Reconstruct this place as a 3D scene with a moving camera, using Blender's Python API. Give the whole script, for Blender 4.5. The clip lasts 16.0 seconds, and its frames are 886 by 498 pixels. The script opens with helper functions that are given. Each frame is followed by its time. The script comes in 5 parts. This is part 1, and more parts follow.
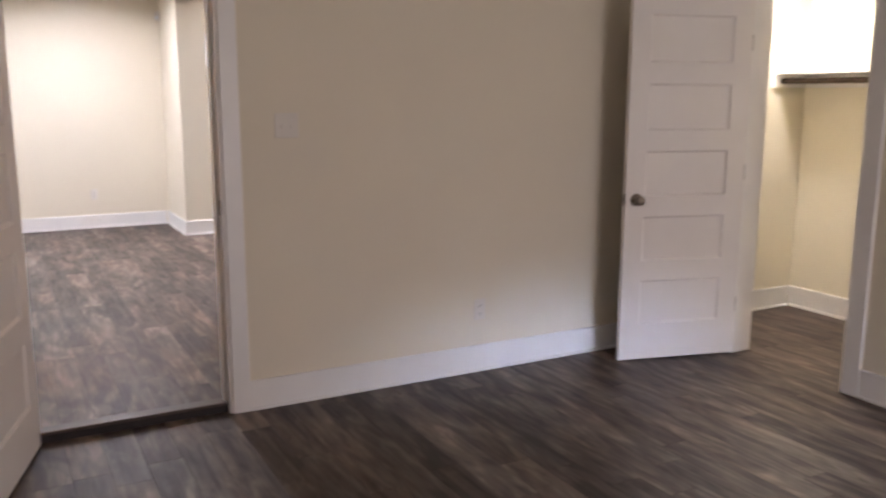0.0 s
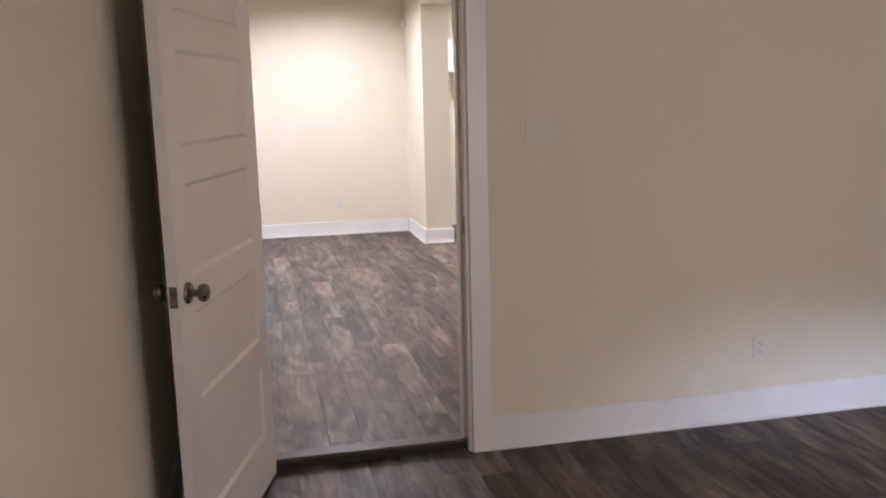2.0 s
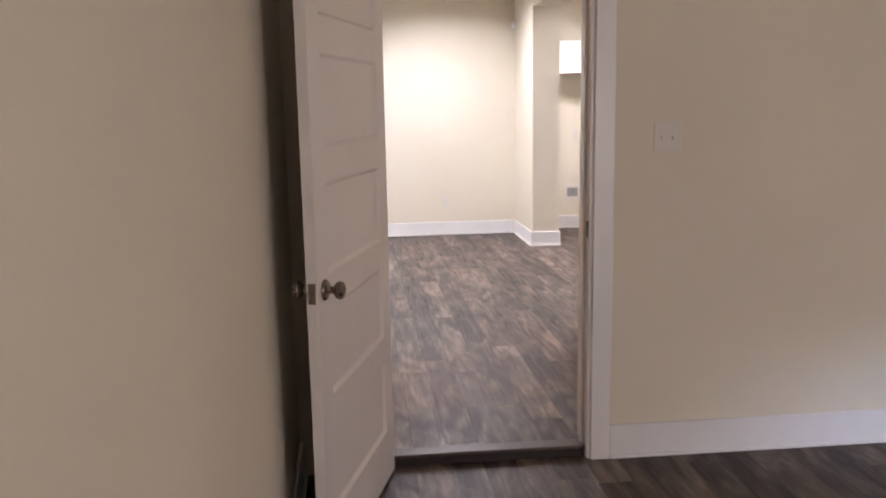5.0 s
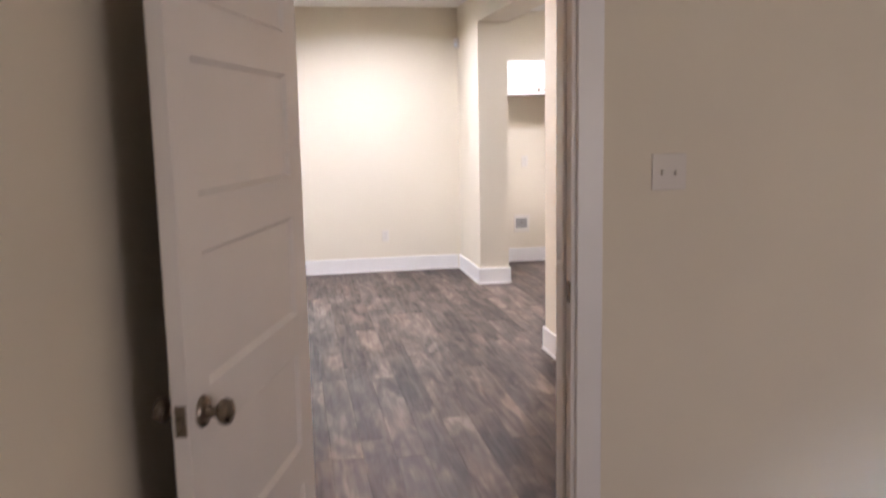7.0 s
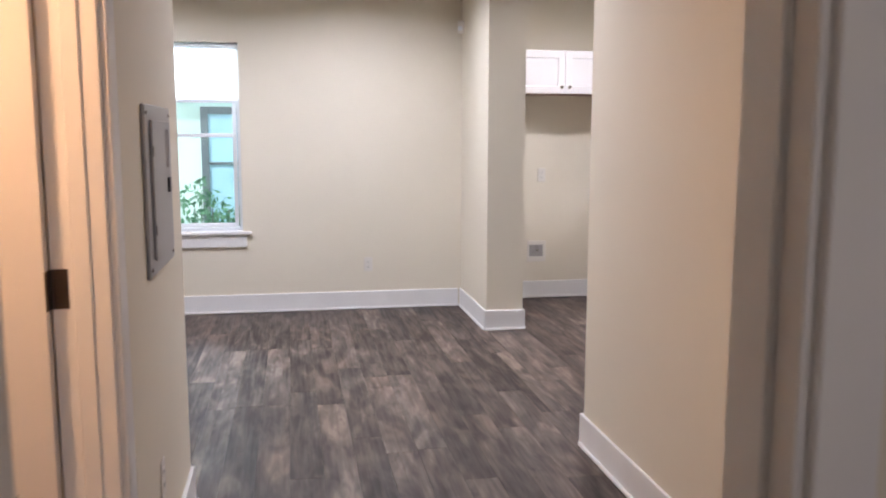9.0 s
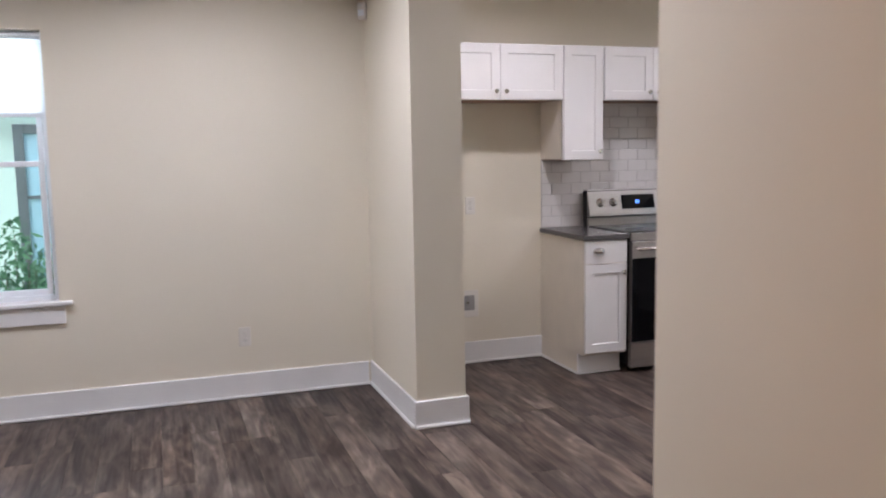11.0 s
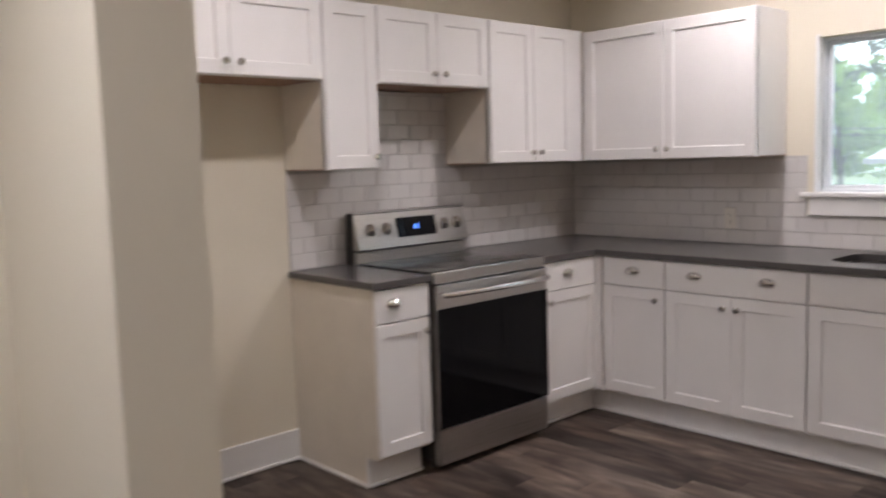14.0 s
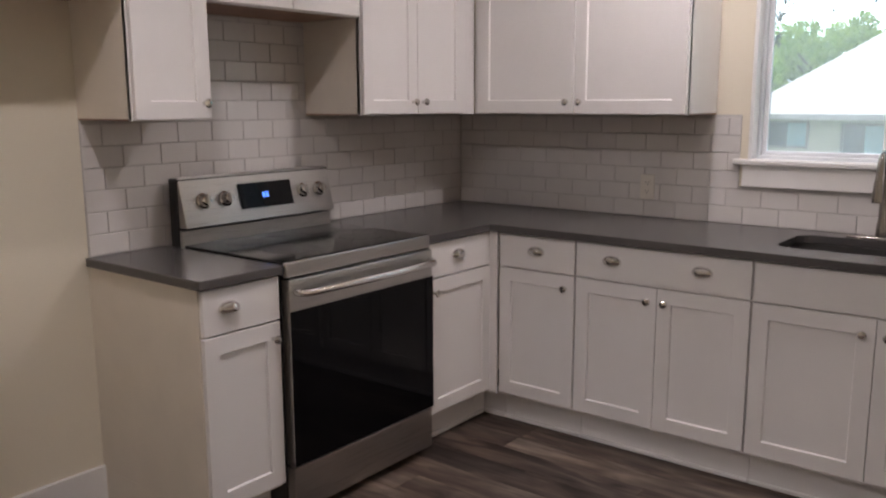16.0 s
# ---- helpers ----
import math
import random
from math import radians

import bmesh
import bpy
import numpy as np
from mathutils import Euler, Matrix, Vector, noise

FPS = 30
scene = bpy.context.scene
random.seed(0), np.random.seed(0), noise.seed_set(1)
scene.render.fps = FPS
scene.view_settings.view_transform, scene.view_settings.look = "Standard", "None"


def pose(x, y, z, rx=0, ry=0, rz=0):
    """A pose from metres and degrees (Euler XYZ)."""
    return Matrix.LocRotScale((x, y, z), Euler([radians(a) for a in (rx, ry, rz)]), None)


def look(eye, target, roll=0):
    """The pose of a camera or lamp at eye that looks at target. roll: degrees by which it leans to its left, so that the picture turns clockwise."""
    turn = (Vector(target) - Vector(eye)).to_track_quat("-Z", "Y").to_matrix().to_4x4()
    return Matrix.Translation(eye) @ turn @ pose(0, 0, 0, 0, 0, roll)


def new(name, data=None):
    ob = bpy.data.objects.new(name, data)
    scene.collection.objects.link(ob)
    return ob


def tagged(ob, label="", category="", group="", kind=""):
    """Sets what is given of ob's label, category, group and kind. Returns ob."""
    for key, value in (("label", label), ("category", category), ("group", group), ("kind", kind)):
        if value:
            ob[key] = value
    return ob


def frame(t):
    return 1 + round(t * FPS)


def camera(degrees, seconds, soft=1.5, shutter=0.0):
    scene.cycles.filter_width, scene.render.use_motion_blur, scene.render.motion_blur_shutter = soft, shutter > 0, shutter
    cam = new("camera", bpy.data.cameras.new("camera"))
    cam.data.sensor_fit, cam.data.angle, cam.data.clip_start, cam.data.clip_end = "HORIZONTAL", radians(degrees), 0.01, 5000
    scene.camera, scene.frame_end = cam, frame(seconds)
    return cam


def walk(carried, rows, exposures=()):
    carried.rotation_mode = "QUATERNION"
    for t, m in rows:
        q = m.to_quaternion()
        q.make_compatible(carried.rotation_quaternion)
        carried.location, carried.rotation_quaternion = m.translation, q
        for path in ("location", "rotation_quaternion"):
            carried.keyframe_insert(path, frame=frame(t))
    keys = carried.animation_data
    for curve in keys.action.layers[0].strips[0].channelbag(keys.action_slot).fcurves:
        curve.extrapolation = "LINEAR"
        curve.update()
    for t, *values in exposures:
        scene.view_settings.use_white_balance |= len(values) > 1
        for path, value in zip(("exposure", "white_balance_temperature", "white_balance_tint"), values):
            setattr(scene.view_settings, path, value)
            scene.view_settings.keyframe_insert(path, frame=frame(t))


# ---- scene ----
cam = camera(55.8, 16.0, soft=2.0, shutter=0.5)
PATH = [
    (0, (-0.422, -1.839, 1.472), (0.512, -0.108, 1.108), 0.2),
    (0.5, (-0.426, -1.723, 1.459), (0.348, 0.075, 1.049), -0.2),
    (1, (-0.379, -1.586, 1.459), (0.267, 0.263, 1.057), -2.3),
    (1.5, (-0.333, -1.438, 1.459), (0.132, 0.466, 1.059), -1.4),
    (2, (-0.329, -1.326, 1.464), (0.09, 0.598, 1.114), -1.4),
    (2.5, (-0.348, -1.148, 1.46), (0.001, 0.795, 1.144), 0.0),
    (3, (-0.358, -1.125, 1.463), (-0.053, 0.834, 1.201), -0.9),
    (3.5, (-0.376, -1.317, 1.455), (-0.163, 0.64, 1.096), -0.4),
    (3.7, (-0.386, -1.359, 1.453), (-0.151, 0.599, 1.118), -0.8),
    (6, (-0.465, -1.099, 1.488), (-0.293, 0.858, 1.114), -1.1),
    (6.5, (-0.422, -0.838, 1.466), (-0.173, 1.106, 1.069), -0.8),
    (7, (-0.353, -0.479, 1.482), (-0.01, 1.47, 1.191), -1.1),
    (7.5, (-0.226, -0.075, 1.475), (0.085, 1.891, 1.277), -1.2),
    (8, (-0.124, 0.277, 1.472), (0.094, 2.252, 1.242), 0.5),
    (8.5, (-0.094, 0.766, 1.454), (0.238, 2.717, 1.167), -0.5),
    (9, (-0.064, 1.181, 1.429), (0.289, 3.131, 1.161), 0.1),
    (9.5, (-0.024, 1.622, 1.456), (0.291, 3.578, 1.186), 1.3),
    (10, (-0.017, 2.111, 1.486), (0.459, 4.041, 1.264), 0.7),
    (10.2, (0.07, 2.256, 1.49), (0.605, 4.171, 1.266), -0.7),
    (12.3, (0.098, 4.046, 1.425), (0.865, 5.877, 1.185), 0.8),
    (12.5, (0.175, 4.125, 1.467), (0.926, 5.963, 1.223), -0.4),
    (13, (0.177, 4.414, 1.402), (1.019, 6.212, 1.158), 1.3),
    (13.5, (0.274, 4.694, 1.407), (1.359, 6.357, 1.168), -0.1),
    (14, (0.486, 4.906, 1.419), (1.839, 6.364, 1.206), -1.7),
    (14.5, (0.716, 5.138, 1.421), (2.206, 6.46, 1.238), -0.6),
    (15, (0.875, 5.317, 1.422), (2.372, 6.623, 1.189), -0.1),
    (15.5, (1.028, 5.474, 1.427), (2.574, 6.714, 1.164), -0.2),
    (16, (1.145, 5.54, 1.442), (2.691, 6.76, 1.096), -0.2),
]
EXPOSURES = [(0.0, 0.9, 6250, 24), (6.5, 1.0, 6250, 24), (7.5, 0.79, 6150, 24), (8.5, 0.42, 6050, 23), (9.0, 0.42, 6000, 22), (10.0, -0.03, 5900, 22), (12.5, 0.14, 6200, 23), (13.3, 0.46, 6150, 22), (13.6, 0.4, 6150, 21), (14.0, -0.2, 6450, 21), (14.5, -0.58, 6650, 22), (15.0, -0.63, 6700, 22), (16.0, -0.53, 6650, 23)]
walk(cam, [(t, look(eye, target, roll)) for t, eye, target, roll in PATH], EXPOSURES)

# ---- world, sun and lamps ----
world = bpy.data.worlds.new("overcast_sky")
scene.world = world
world.use_nodes = True
wn = world.node_tree.nodes
sky = wn.new("ShaderNodeTexSky")
sky.sky_type = "NISHITA"
sky.sun_disc = False
sky.sun_elevation = radians(52)
sky.sun_rotation = radians(235)
sky.air_density, sky.dust_density, sky.ozone_density = 1.0, 6.0, 1.0
wn["Background"].inputs["Strength"].default_value = 0.15
world.node_tree.links.new(sky.outputs[0], wn["Background"].inputs["Color"])
sun = new("sun", bpy.data.lights.new("sun", "SUN"))
sun.data.energy, sun.data.angle, sun.data.color = 5.0, radians(10), (1.0, 0.96, 0.9)
sun.matrix_world = look((0, 0, 12), (6.5, 4.5, 0))


def area_lamp(name, eye, target, size_x, size_y, watts, colour, disk=False):
    data = bpy.data.lights.new(name, "AREA")
    data.shape = "DISK" if disk else "RECTANGLE"
    data.size = size_x
    if disk:
        data.spread = radians(158)
    else:
        data.size_y = size_y
    data.energy, data.color = watts, colour
    ob = new(name, data)
    ob.matrix_world = look(eye, target)
    return ob


WARM = (1.0, 0.57, 0.27)
SOFT = (0.98, 0.96, 0.935)
WHITE = (0.96, 0.98, 0.99)
CLOSET = (1.0, 0.92, 0.74)
DAY = (1.0, 0.91, 0.86)
CEIL = 2.66
KITCHEN_LAMPS = [(2.15, 7.05, 16), (3.95, 6.86, 16), (4.4, 6.25, 7.5)]
# the first lamp is measured; the other two are unseen, added as fill
LIVING_LAMPS_AND_FILL = [(0.42, 6.92, 21), (-1.3, 6.92, 21), (0.42, 5.2, 14)]
for x, y, watts in KITCHEN_LAMPS:
    area_lamp("kitchen_lamp", (x, y, CEIL - 0.012), (x, y, 0), 0.11, 0, watts, SOFT, True)
for x, y, watts in LIVING_LAMPS_AND_FILL:
    area_lamp("living_lamp_and_fill", (x, y, CEIL - 0.012), (x, y, 0), 0.14, 0, watts, WHITE, True)
area_lamp("bathroom_lamp", (-1.3, 2.25, 1.95), (0.6, 3.1, 1.6), 0.3, 0, 14.5, WARM, True)
area_lamp("closet_lamp", (4.05, 1.85, 2.36), (4.05, 1.85, 0), 0.2, 0, 14, CLOSET, True)
# fill lamp for the bedroom, set before an assumed opening behind the camera
area_lamp("bedroom_daylight_fill", (2.4, -3.93, 1.1), (2.2, 0, 0.9), 1.5, 0.95, 28, DAY)
# added narrow beam that puts a bluish glow on the foot of the north wall
low_glow = area_lamp("wall_foot_glow_fill", (2.4, -3.92, 0.75), (2.3, 2.0, -0.55), 1.5, 0.2, 3.0, (0.58, 0.78, 1.0))
low_glow.data.spread = radians(22)
# added lamp hidden behind the roller shade, standing in for sky light on it
area_lamp("shade_backlight_fill", (-0.765, 8.045 + 0.13, 1.92), (-0.765, 0, 1.92), 0.5, 0.36, 9, (0.95, 0.98, 1.0))


# ---- materials ----
def nodes_of(name):
    m = bpy.data.materials.new(name)
    m.use_nodes = True
    return m, m.node_tree.nodes, m.node_tree.links, m.node_tree.nodes["Principled BSDF"]


def plain(name, colour, rough=0.5, metal=0.0, vary=0.06, scale=3.0, bump=0.0, bump_scale=200.0, spec=0.5, coat=0.0):
    """A painted or metal surface with soft large-scale tone changes and a fine relief."""
    m, n, l, b = nodes_of(name)
    geo = n.new("ShaderNodeNewGeometry")
    big = n.new("ShaderNodeTexNoise")
    big.inputs["Scale"].default_value, big.inputs["Detail"].default_value = scale, 5
    l.new(geo.outputs["Position"], big.inputs["Vector"])
    ramp = n.new("ShaderNodeMapRange")
    ramp.inputs["From Min"].default_value, ramp.inputs["From Max"].default_value = 0.3, 0.7
    ramp.inputs["To Min"].default_value, ramp.inputs["To Max"].default_value = 1 - vary, 1 + vary
    l.new(big.outputs["Fac"], ramp.inputs["Value"])
    mul = n.new("ShaderNodeVectorMath")
    mul.operation = "SCALE"
    mul.inputs[0].default_value = colour
    l.new(ramp.outputs[0], mul.inputs["Scale"])
    l.new(mul.outputs[0], b.inputs["Base Color"])
    b.inputs["Metallic"].default_value = metal
    b.inputs["Specular IOR Level"].default_value = spec
    b.inputs["Coat Weight"].default_value = coat
    rr = n.new("ShaderNodeMapRange")
    rr.inputs["To Min"].default_value, rr.inputs["To Max"].default_value = rough * 0.85, min(1, rough * 1.15)
    l.new(big.outputs["Fac"], rr.inputs["Value"])
    l.new(rr.outputs[0], b.inputs["Roughness"])
    if bump:
        fine = n.new("ShaderNodeTexNoise")
        fine.inputs["Scale"].default_value, fine.inputs["Detail"].default_value = bump_scale, 3
        l.new(geo.outputs["Position"], fine.inputs["Vector"])
        bp = n.new("ShaderNodeBump")
        bp.inputs["Strength"].default_value, bp.inputs["Distance"].default_value = bump, 0.002
        l.new(fine.outputs["Fac"], bp.inputs["Height"])
        l.new(bp.outputs[0], b.inputs["Normal"])
    return m


def wood_planks():
    m, n, l, b = nodes_of("vinyl_plank")
    geo, info = n.new("ShaderNodeNewGeometry"), n.new("ShaderNodeObjectInfo")
    off = n.new("ShaderNodeVectorMath")
    off.operation = "SCALE"
    off.inputs[0].default_value = (37.0, 91.0, 13.0)
    l.new(info.outputs["Random"], off.inputs["Scale"])
    add = n.new("ShaderNodeVectorMath")
    l.new(geo.outputs["Position"], add.inputs[0]), l.new(off.outputs[0], add.inputs[1])

    def streaks(sx, sy, detail, distort, lo, hi):
        mp = n.new("ShaderNodeMapping")
        mp.inputs["Scale"].default_value = (sx, sy, 1)
        l.new(add.outputs[0], mp.inputs["Vector"])
        t = n.new("ShaderNodeTexNoise")
        t.inputs["Scale"].default_value, t.inputs["Detail"].default_value = 1.0, detail
        t.inputs["Distortion"].default_value = distort
        t.inputs["Roughness"].default_value = 0.45
        l.new(mp.outputs[0], t.inputs["Vector"])
        r = n.new("ShaderNodeMapRange")
        r.inputs["From Min"].default_value, r.inputs["From Max"].default_value = lo, hi
        l.new(t.outputs["Fac"], r.inputs["Value"])
        return r.outputs[0]

    broad = streaks(8.5, 2.1, 2, 1.2, 0.33, 0.67)
    mid = streaks(19, 4.0, 3, 1.0, 0.3, 0.7)
    grain = streaks(60, 2.6, 3, 0.4, 0.3, 0.7)
    warm = streaks(4, 1.1, 3, 0.4, 0.35, 0.65)
    knots = streaks(13, 4.5, 2, 1.6, 0.62, 0.76)
    cloud = n.new("ShaderNodeMath")
    cloud.operation = "MULTIPLY_ADD"
    cloud.inputs[1].default_value = 0.62
    half = n.new("ShaderNodeMath")
    half.operation = "MULTIPLY"
    half.inputs[1].default_value = 0.38
    l.new(mid, half.inputs[0])
    l.new(broad, cloud.inputs[0]), l.new(half.outputs[0], cloud.inputs[2])
    mix1 = n.new("ShaderNodeMath")
    mix1.operation = "MULTIPLY_ADD"
    l.new(grain, mix1.inputs[0])
    mix1.inputs[1].default_value = 0.07
    sc = n.new("ShaderNodeMath")
    sc.operation = "MULTIPLY_ADD"
    l.new(cloud.outputs[0], sc.inputs[0])
    sc.inputs[1].default_value = 0.72
    pl = n.new("ShaderNodeMath")
    pl.operation = "MULTIPLY"
    l.new(info.outputs["Random"], pl.inputs[0])
    pl.inputs[1].default_value = 0.32
    l.new(pl.outputs[0], sc.inputs[2])
    l.new(sc.outputs[0], mix1.inputs[2])
    ramp = n.new("ShaderNodeValToRGB")
    e = ramp.color_ramp.elements
    e[0].position, e[0].color = 0.22, (0.024, 0.016, 0.0135, 1)
    e[1].position, e[1].color = 1.0, (0.26, 0.213, 0.172, 1)
    for at, tone in ((0.50, (0.074, 0.054, 0.045, 1)), (0.74, (0.138, 0.105, 0.086, 1))):
        ramp.color_ramp.elements.new(at).color = tone
    l.new(mix1.outputs[0], ramp.inputs[0])
    tint = n.new("ShaderNodeMix")
    tint.data_type, tint.blend_type = "RGBA", "MULTIPLY"
    tint.inputs["Factor"].default_value = 0.5
    tr = n.new("ShaderNodeValToRGB")
    tr.color_ramp.elements[0].color = (0.88, 0.95, 1.0, 1)
    tr.color_ramp.elements[1].color = (1.0, 0.86, 0.76, 1)
    l.new(warm, tr.inputs[0])
    l.new(ramp.outputs[0], tint.inputs["A"]), l.new(tr.outputs[0], tint.inputs["B"])
    kn = n.new("ShaderNodeMix")
    kn.data_type, kn.blend_type = "RGBA", "MULTIPLY"
    kn.inputs["B"].default_value = (0.5, 0.45, 0.42, 1)
    kf = n.new("ShaderNodeMath")
    kf.operation = "MULTIPLY"
    kf.inputs[1].default_value = 0.7
    l.new(knots, kf.inputs[0])
    l.new(kf.outputs[0], kn.inputs["Factor"]), l.new(tint.outputs["Result"], kn.inputs["A"])
    l.new(kn.outputs["Result"], b.inputs["Base Color"])
    rr = n.new("ShaderNodeMapRange")
    b.inputs["Specular IOR Level"].default_value = 0.34
    rr.inputs["To Min"].default_value, rr.inputs["To Max"].default_value = 0.54, 0.42
    l.new(grain, rr.inputs["Value"]), l.new(rr.outputs[0], b.inputs["Roughness"])
    bp = n.new("ShaderNodeBump")
    bp.inputs["Strength"].default_value, bp.inputs["Distance"].default_value = 0.25, 0.001
    l.new(grain, bp.inputs["Height"]), l.new(bp.outputs[0], b.inputs["Normal"])
    return m


def pieces(name, colour, rough, spread, bump=0.05):
    """Tiles or boards that differ a little from piece to piece."""
    m, n, l, b = nodes_of(name)
    info, geo = n.new("ShaderNodeObjectInfo"), n.new("ShaderNodeNewGeometry")
    t = n.new("ShaderNodeTexNoise")
    t.inputs["Scale"].default_value, t.inputs["Detail"].default_value = 9, 4
    l.new(geo.outputs["Position"], t.inputs["Vector"])
    s = n.new("ShaderNodeMath")
    s.operation = "ADD"
    l.new(info.outputs["Random"], s.inputs[0]), l.new(t.outputs["Fac"], s.inputs[1])
    r = n.new("ShaderNodeMapRange")
    r.inputs["From Max"].default_value = 2.0
    r.inputs["To Min"].default_value, r.inputs["To Max"].default_value = 1 - spread, 1 + spread
    l.new(s.outputs[0], r.inputs["Value"])
    v = n.new("ShaderNodeVectorMath")
    v.operation = "SCALE"
    v.inputs[0].default_value = colour
    l.new(r.outputs[0], v.inputs["Scale"]), l.new(v.outputs[0], b.inputs["Base Color"])
    b.inputs["Roughness"].default_value = rough
    bp = n.new("ShaderNodeBump")
    bp.inputs["Strength"].default_value, bp.inputs["Distance"].default_value = bump, 0.003
    l.new(t.outputs["Fac"], bp.inputs["Height"]), l.new(bp.outputs[0], b.inputs["Normal"])
    return m


def brushed(name, colour, rough, axis):
    m, n, l, b = nodes_of(name)
    geo = n.new("ShaderNodeNewGeometry")
    mp = n.new("ShaderNodeMapping")
    mp.inputs["Scale"].default_value = axis
    l.new(geo.outputs["Position"], mp.inputs["Vector"])
    t = n.new("ShaderNodeTexNoise")
    t.inputs["Scale"].default_value, t.inputs["Detail"].default_value = 1, 3
    l.new(mp.outputs[0], t.inputs["Vector"])
    r = n.new("ShaderNodeMapRange")
    r.inputs["To Min"].default_value, r.inputs["To Max"].default_value = rough * 0.92, rough * 1.08
    l.new(t.outputs["Fac"], r.inputs["Value"]), l.new(r.outputs[0], b.inputs["Roughness"])
    b.inputs["Base Color"].default_value = (*colour, 1)
    b.inputs["Metallic"].default_value = 1
    bp = n.new("ShaderNodeBump")
    bp.inputs["Strength"].default_value, bp.inputs["Distance"].default_value = 0.004, 0.0005
    l.new(t.outputs["Fac"], bp.inputs["Height"]), l.new(bp.outputs[0], b.inputs["Normal"])
    return m


def glass(name, tint=(1, 1, 1), haze_most=0.17):
    m, n, l, b = nodes_of(name)
    b.inputs["Base Color"].default_value = (*tint, 1)
    b.inputs["Roughness"].default_value = 0.0
    b.inputs["IOR"].default_value = 1.02
    b.inputs["Transmission Weight"].default_value = 1.0
    # a pale translucent share mixed into the pane imitates the glare of daylight
    veil = n.new("ShaderNodeBsdfTranslucent")
    veil.inputs["Color"].default_value = (0.8, 0.9, 0.95, 1)
    spots = n.new("ShaderNodeTexNoise")
    spots.inputs["Scale"].default_value, spots.inputs["Detail"].default_value = 6, 4
    film = n.new("ShaderNodeMapRange")
    film.inputs["To Min"].default_value, film.inputs["To Max"].default_value = haze_most * 0.3, haze_most
    mx = n.new("ShaderNodeMixShader")
    l.new(spots.outputs["Fac"], film.inputs["Value"]), l.new(film.outputs[0], mx.inputs[0])
    l.new(b.outputs[0], mx.inputs[1]), l.new(veil.outputs[0], mx.inputs[2])
    l.new(mx.outputs[0], n["Material Output"].inputs["Surface"])
    return m


def shade_fabric():
    m, n, l, b = nodes_of("roller_shade_fabric")
    b.inputs["Base Color"].default_value = (0.86, 0.87, 0.86, 1)
    b.inputs["Roughness"].default_value = 0.9
    tr = n.new("ShaderNodeBsdfTranslucent")
    tr.inputs["Color"].default_value = (0.85, 0.87, 0.86, 1)
    mx = n.new("ShaderNodeMixShader")
    mx.inputs[0].default_value = 0.6
    l.new(b.outputs[0], mx.inputs[1]), l.new(tr.outputs[0], mx.inputs[2])
    l.new(mx.outputs[0], n["Material Output"].inputs["Surface"])
    return m


def emitter(name, colour, strength):
    m, n, l, b = nodes_of(name)
    b.inputs["Base Color"].default_value = (0.8, 0.8, 0.8, 1)
    b.inputs["Emission Color"].default_value = (*colour, 1)
    b.inputs["Emission Strength"].default_value = strength
    return m


def leaves(name, dark, light):
    m, n, l, b = nodes_of(name)
    geo = n.new("ShaderNodeNewGeometry")
    ramp = n.new("ShaderNodeValToRGB")
    ramp.color_ramp.elements[0].color, ramp.color_ramp.elements[1].color = (*dark, 1), (*light, 1)
    l.new(geo.outputs["Random Per Island"], ramp.inputs[0])
    l.new(ramp.outputs[0], b.inputs["Base Color"])
    b.inputs["Roughness"].default_value = 0.6
    thin = n.new("ShaderNodeBsdfTranslucent")
    l.new(ramp.outputs[0], thin.inputs["Color"])
    mx = n.new("ShaderNodeMixShader")
    mx.inputs[0].default_value = 0.4
    l.new(b.outputs[0], mx.inputs[1]), l.new(thin.outputs[0], mx.inputs[2])
    l.new(mx.outputs[0], n["Material Output"].inputs["Surface"])
    return m


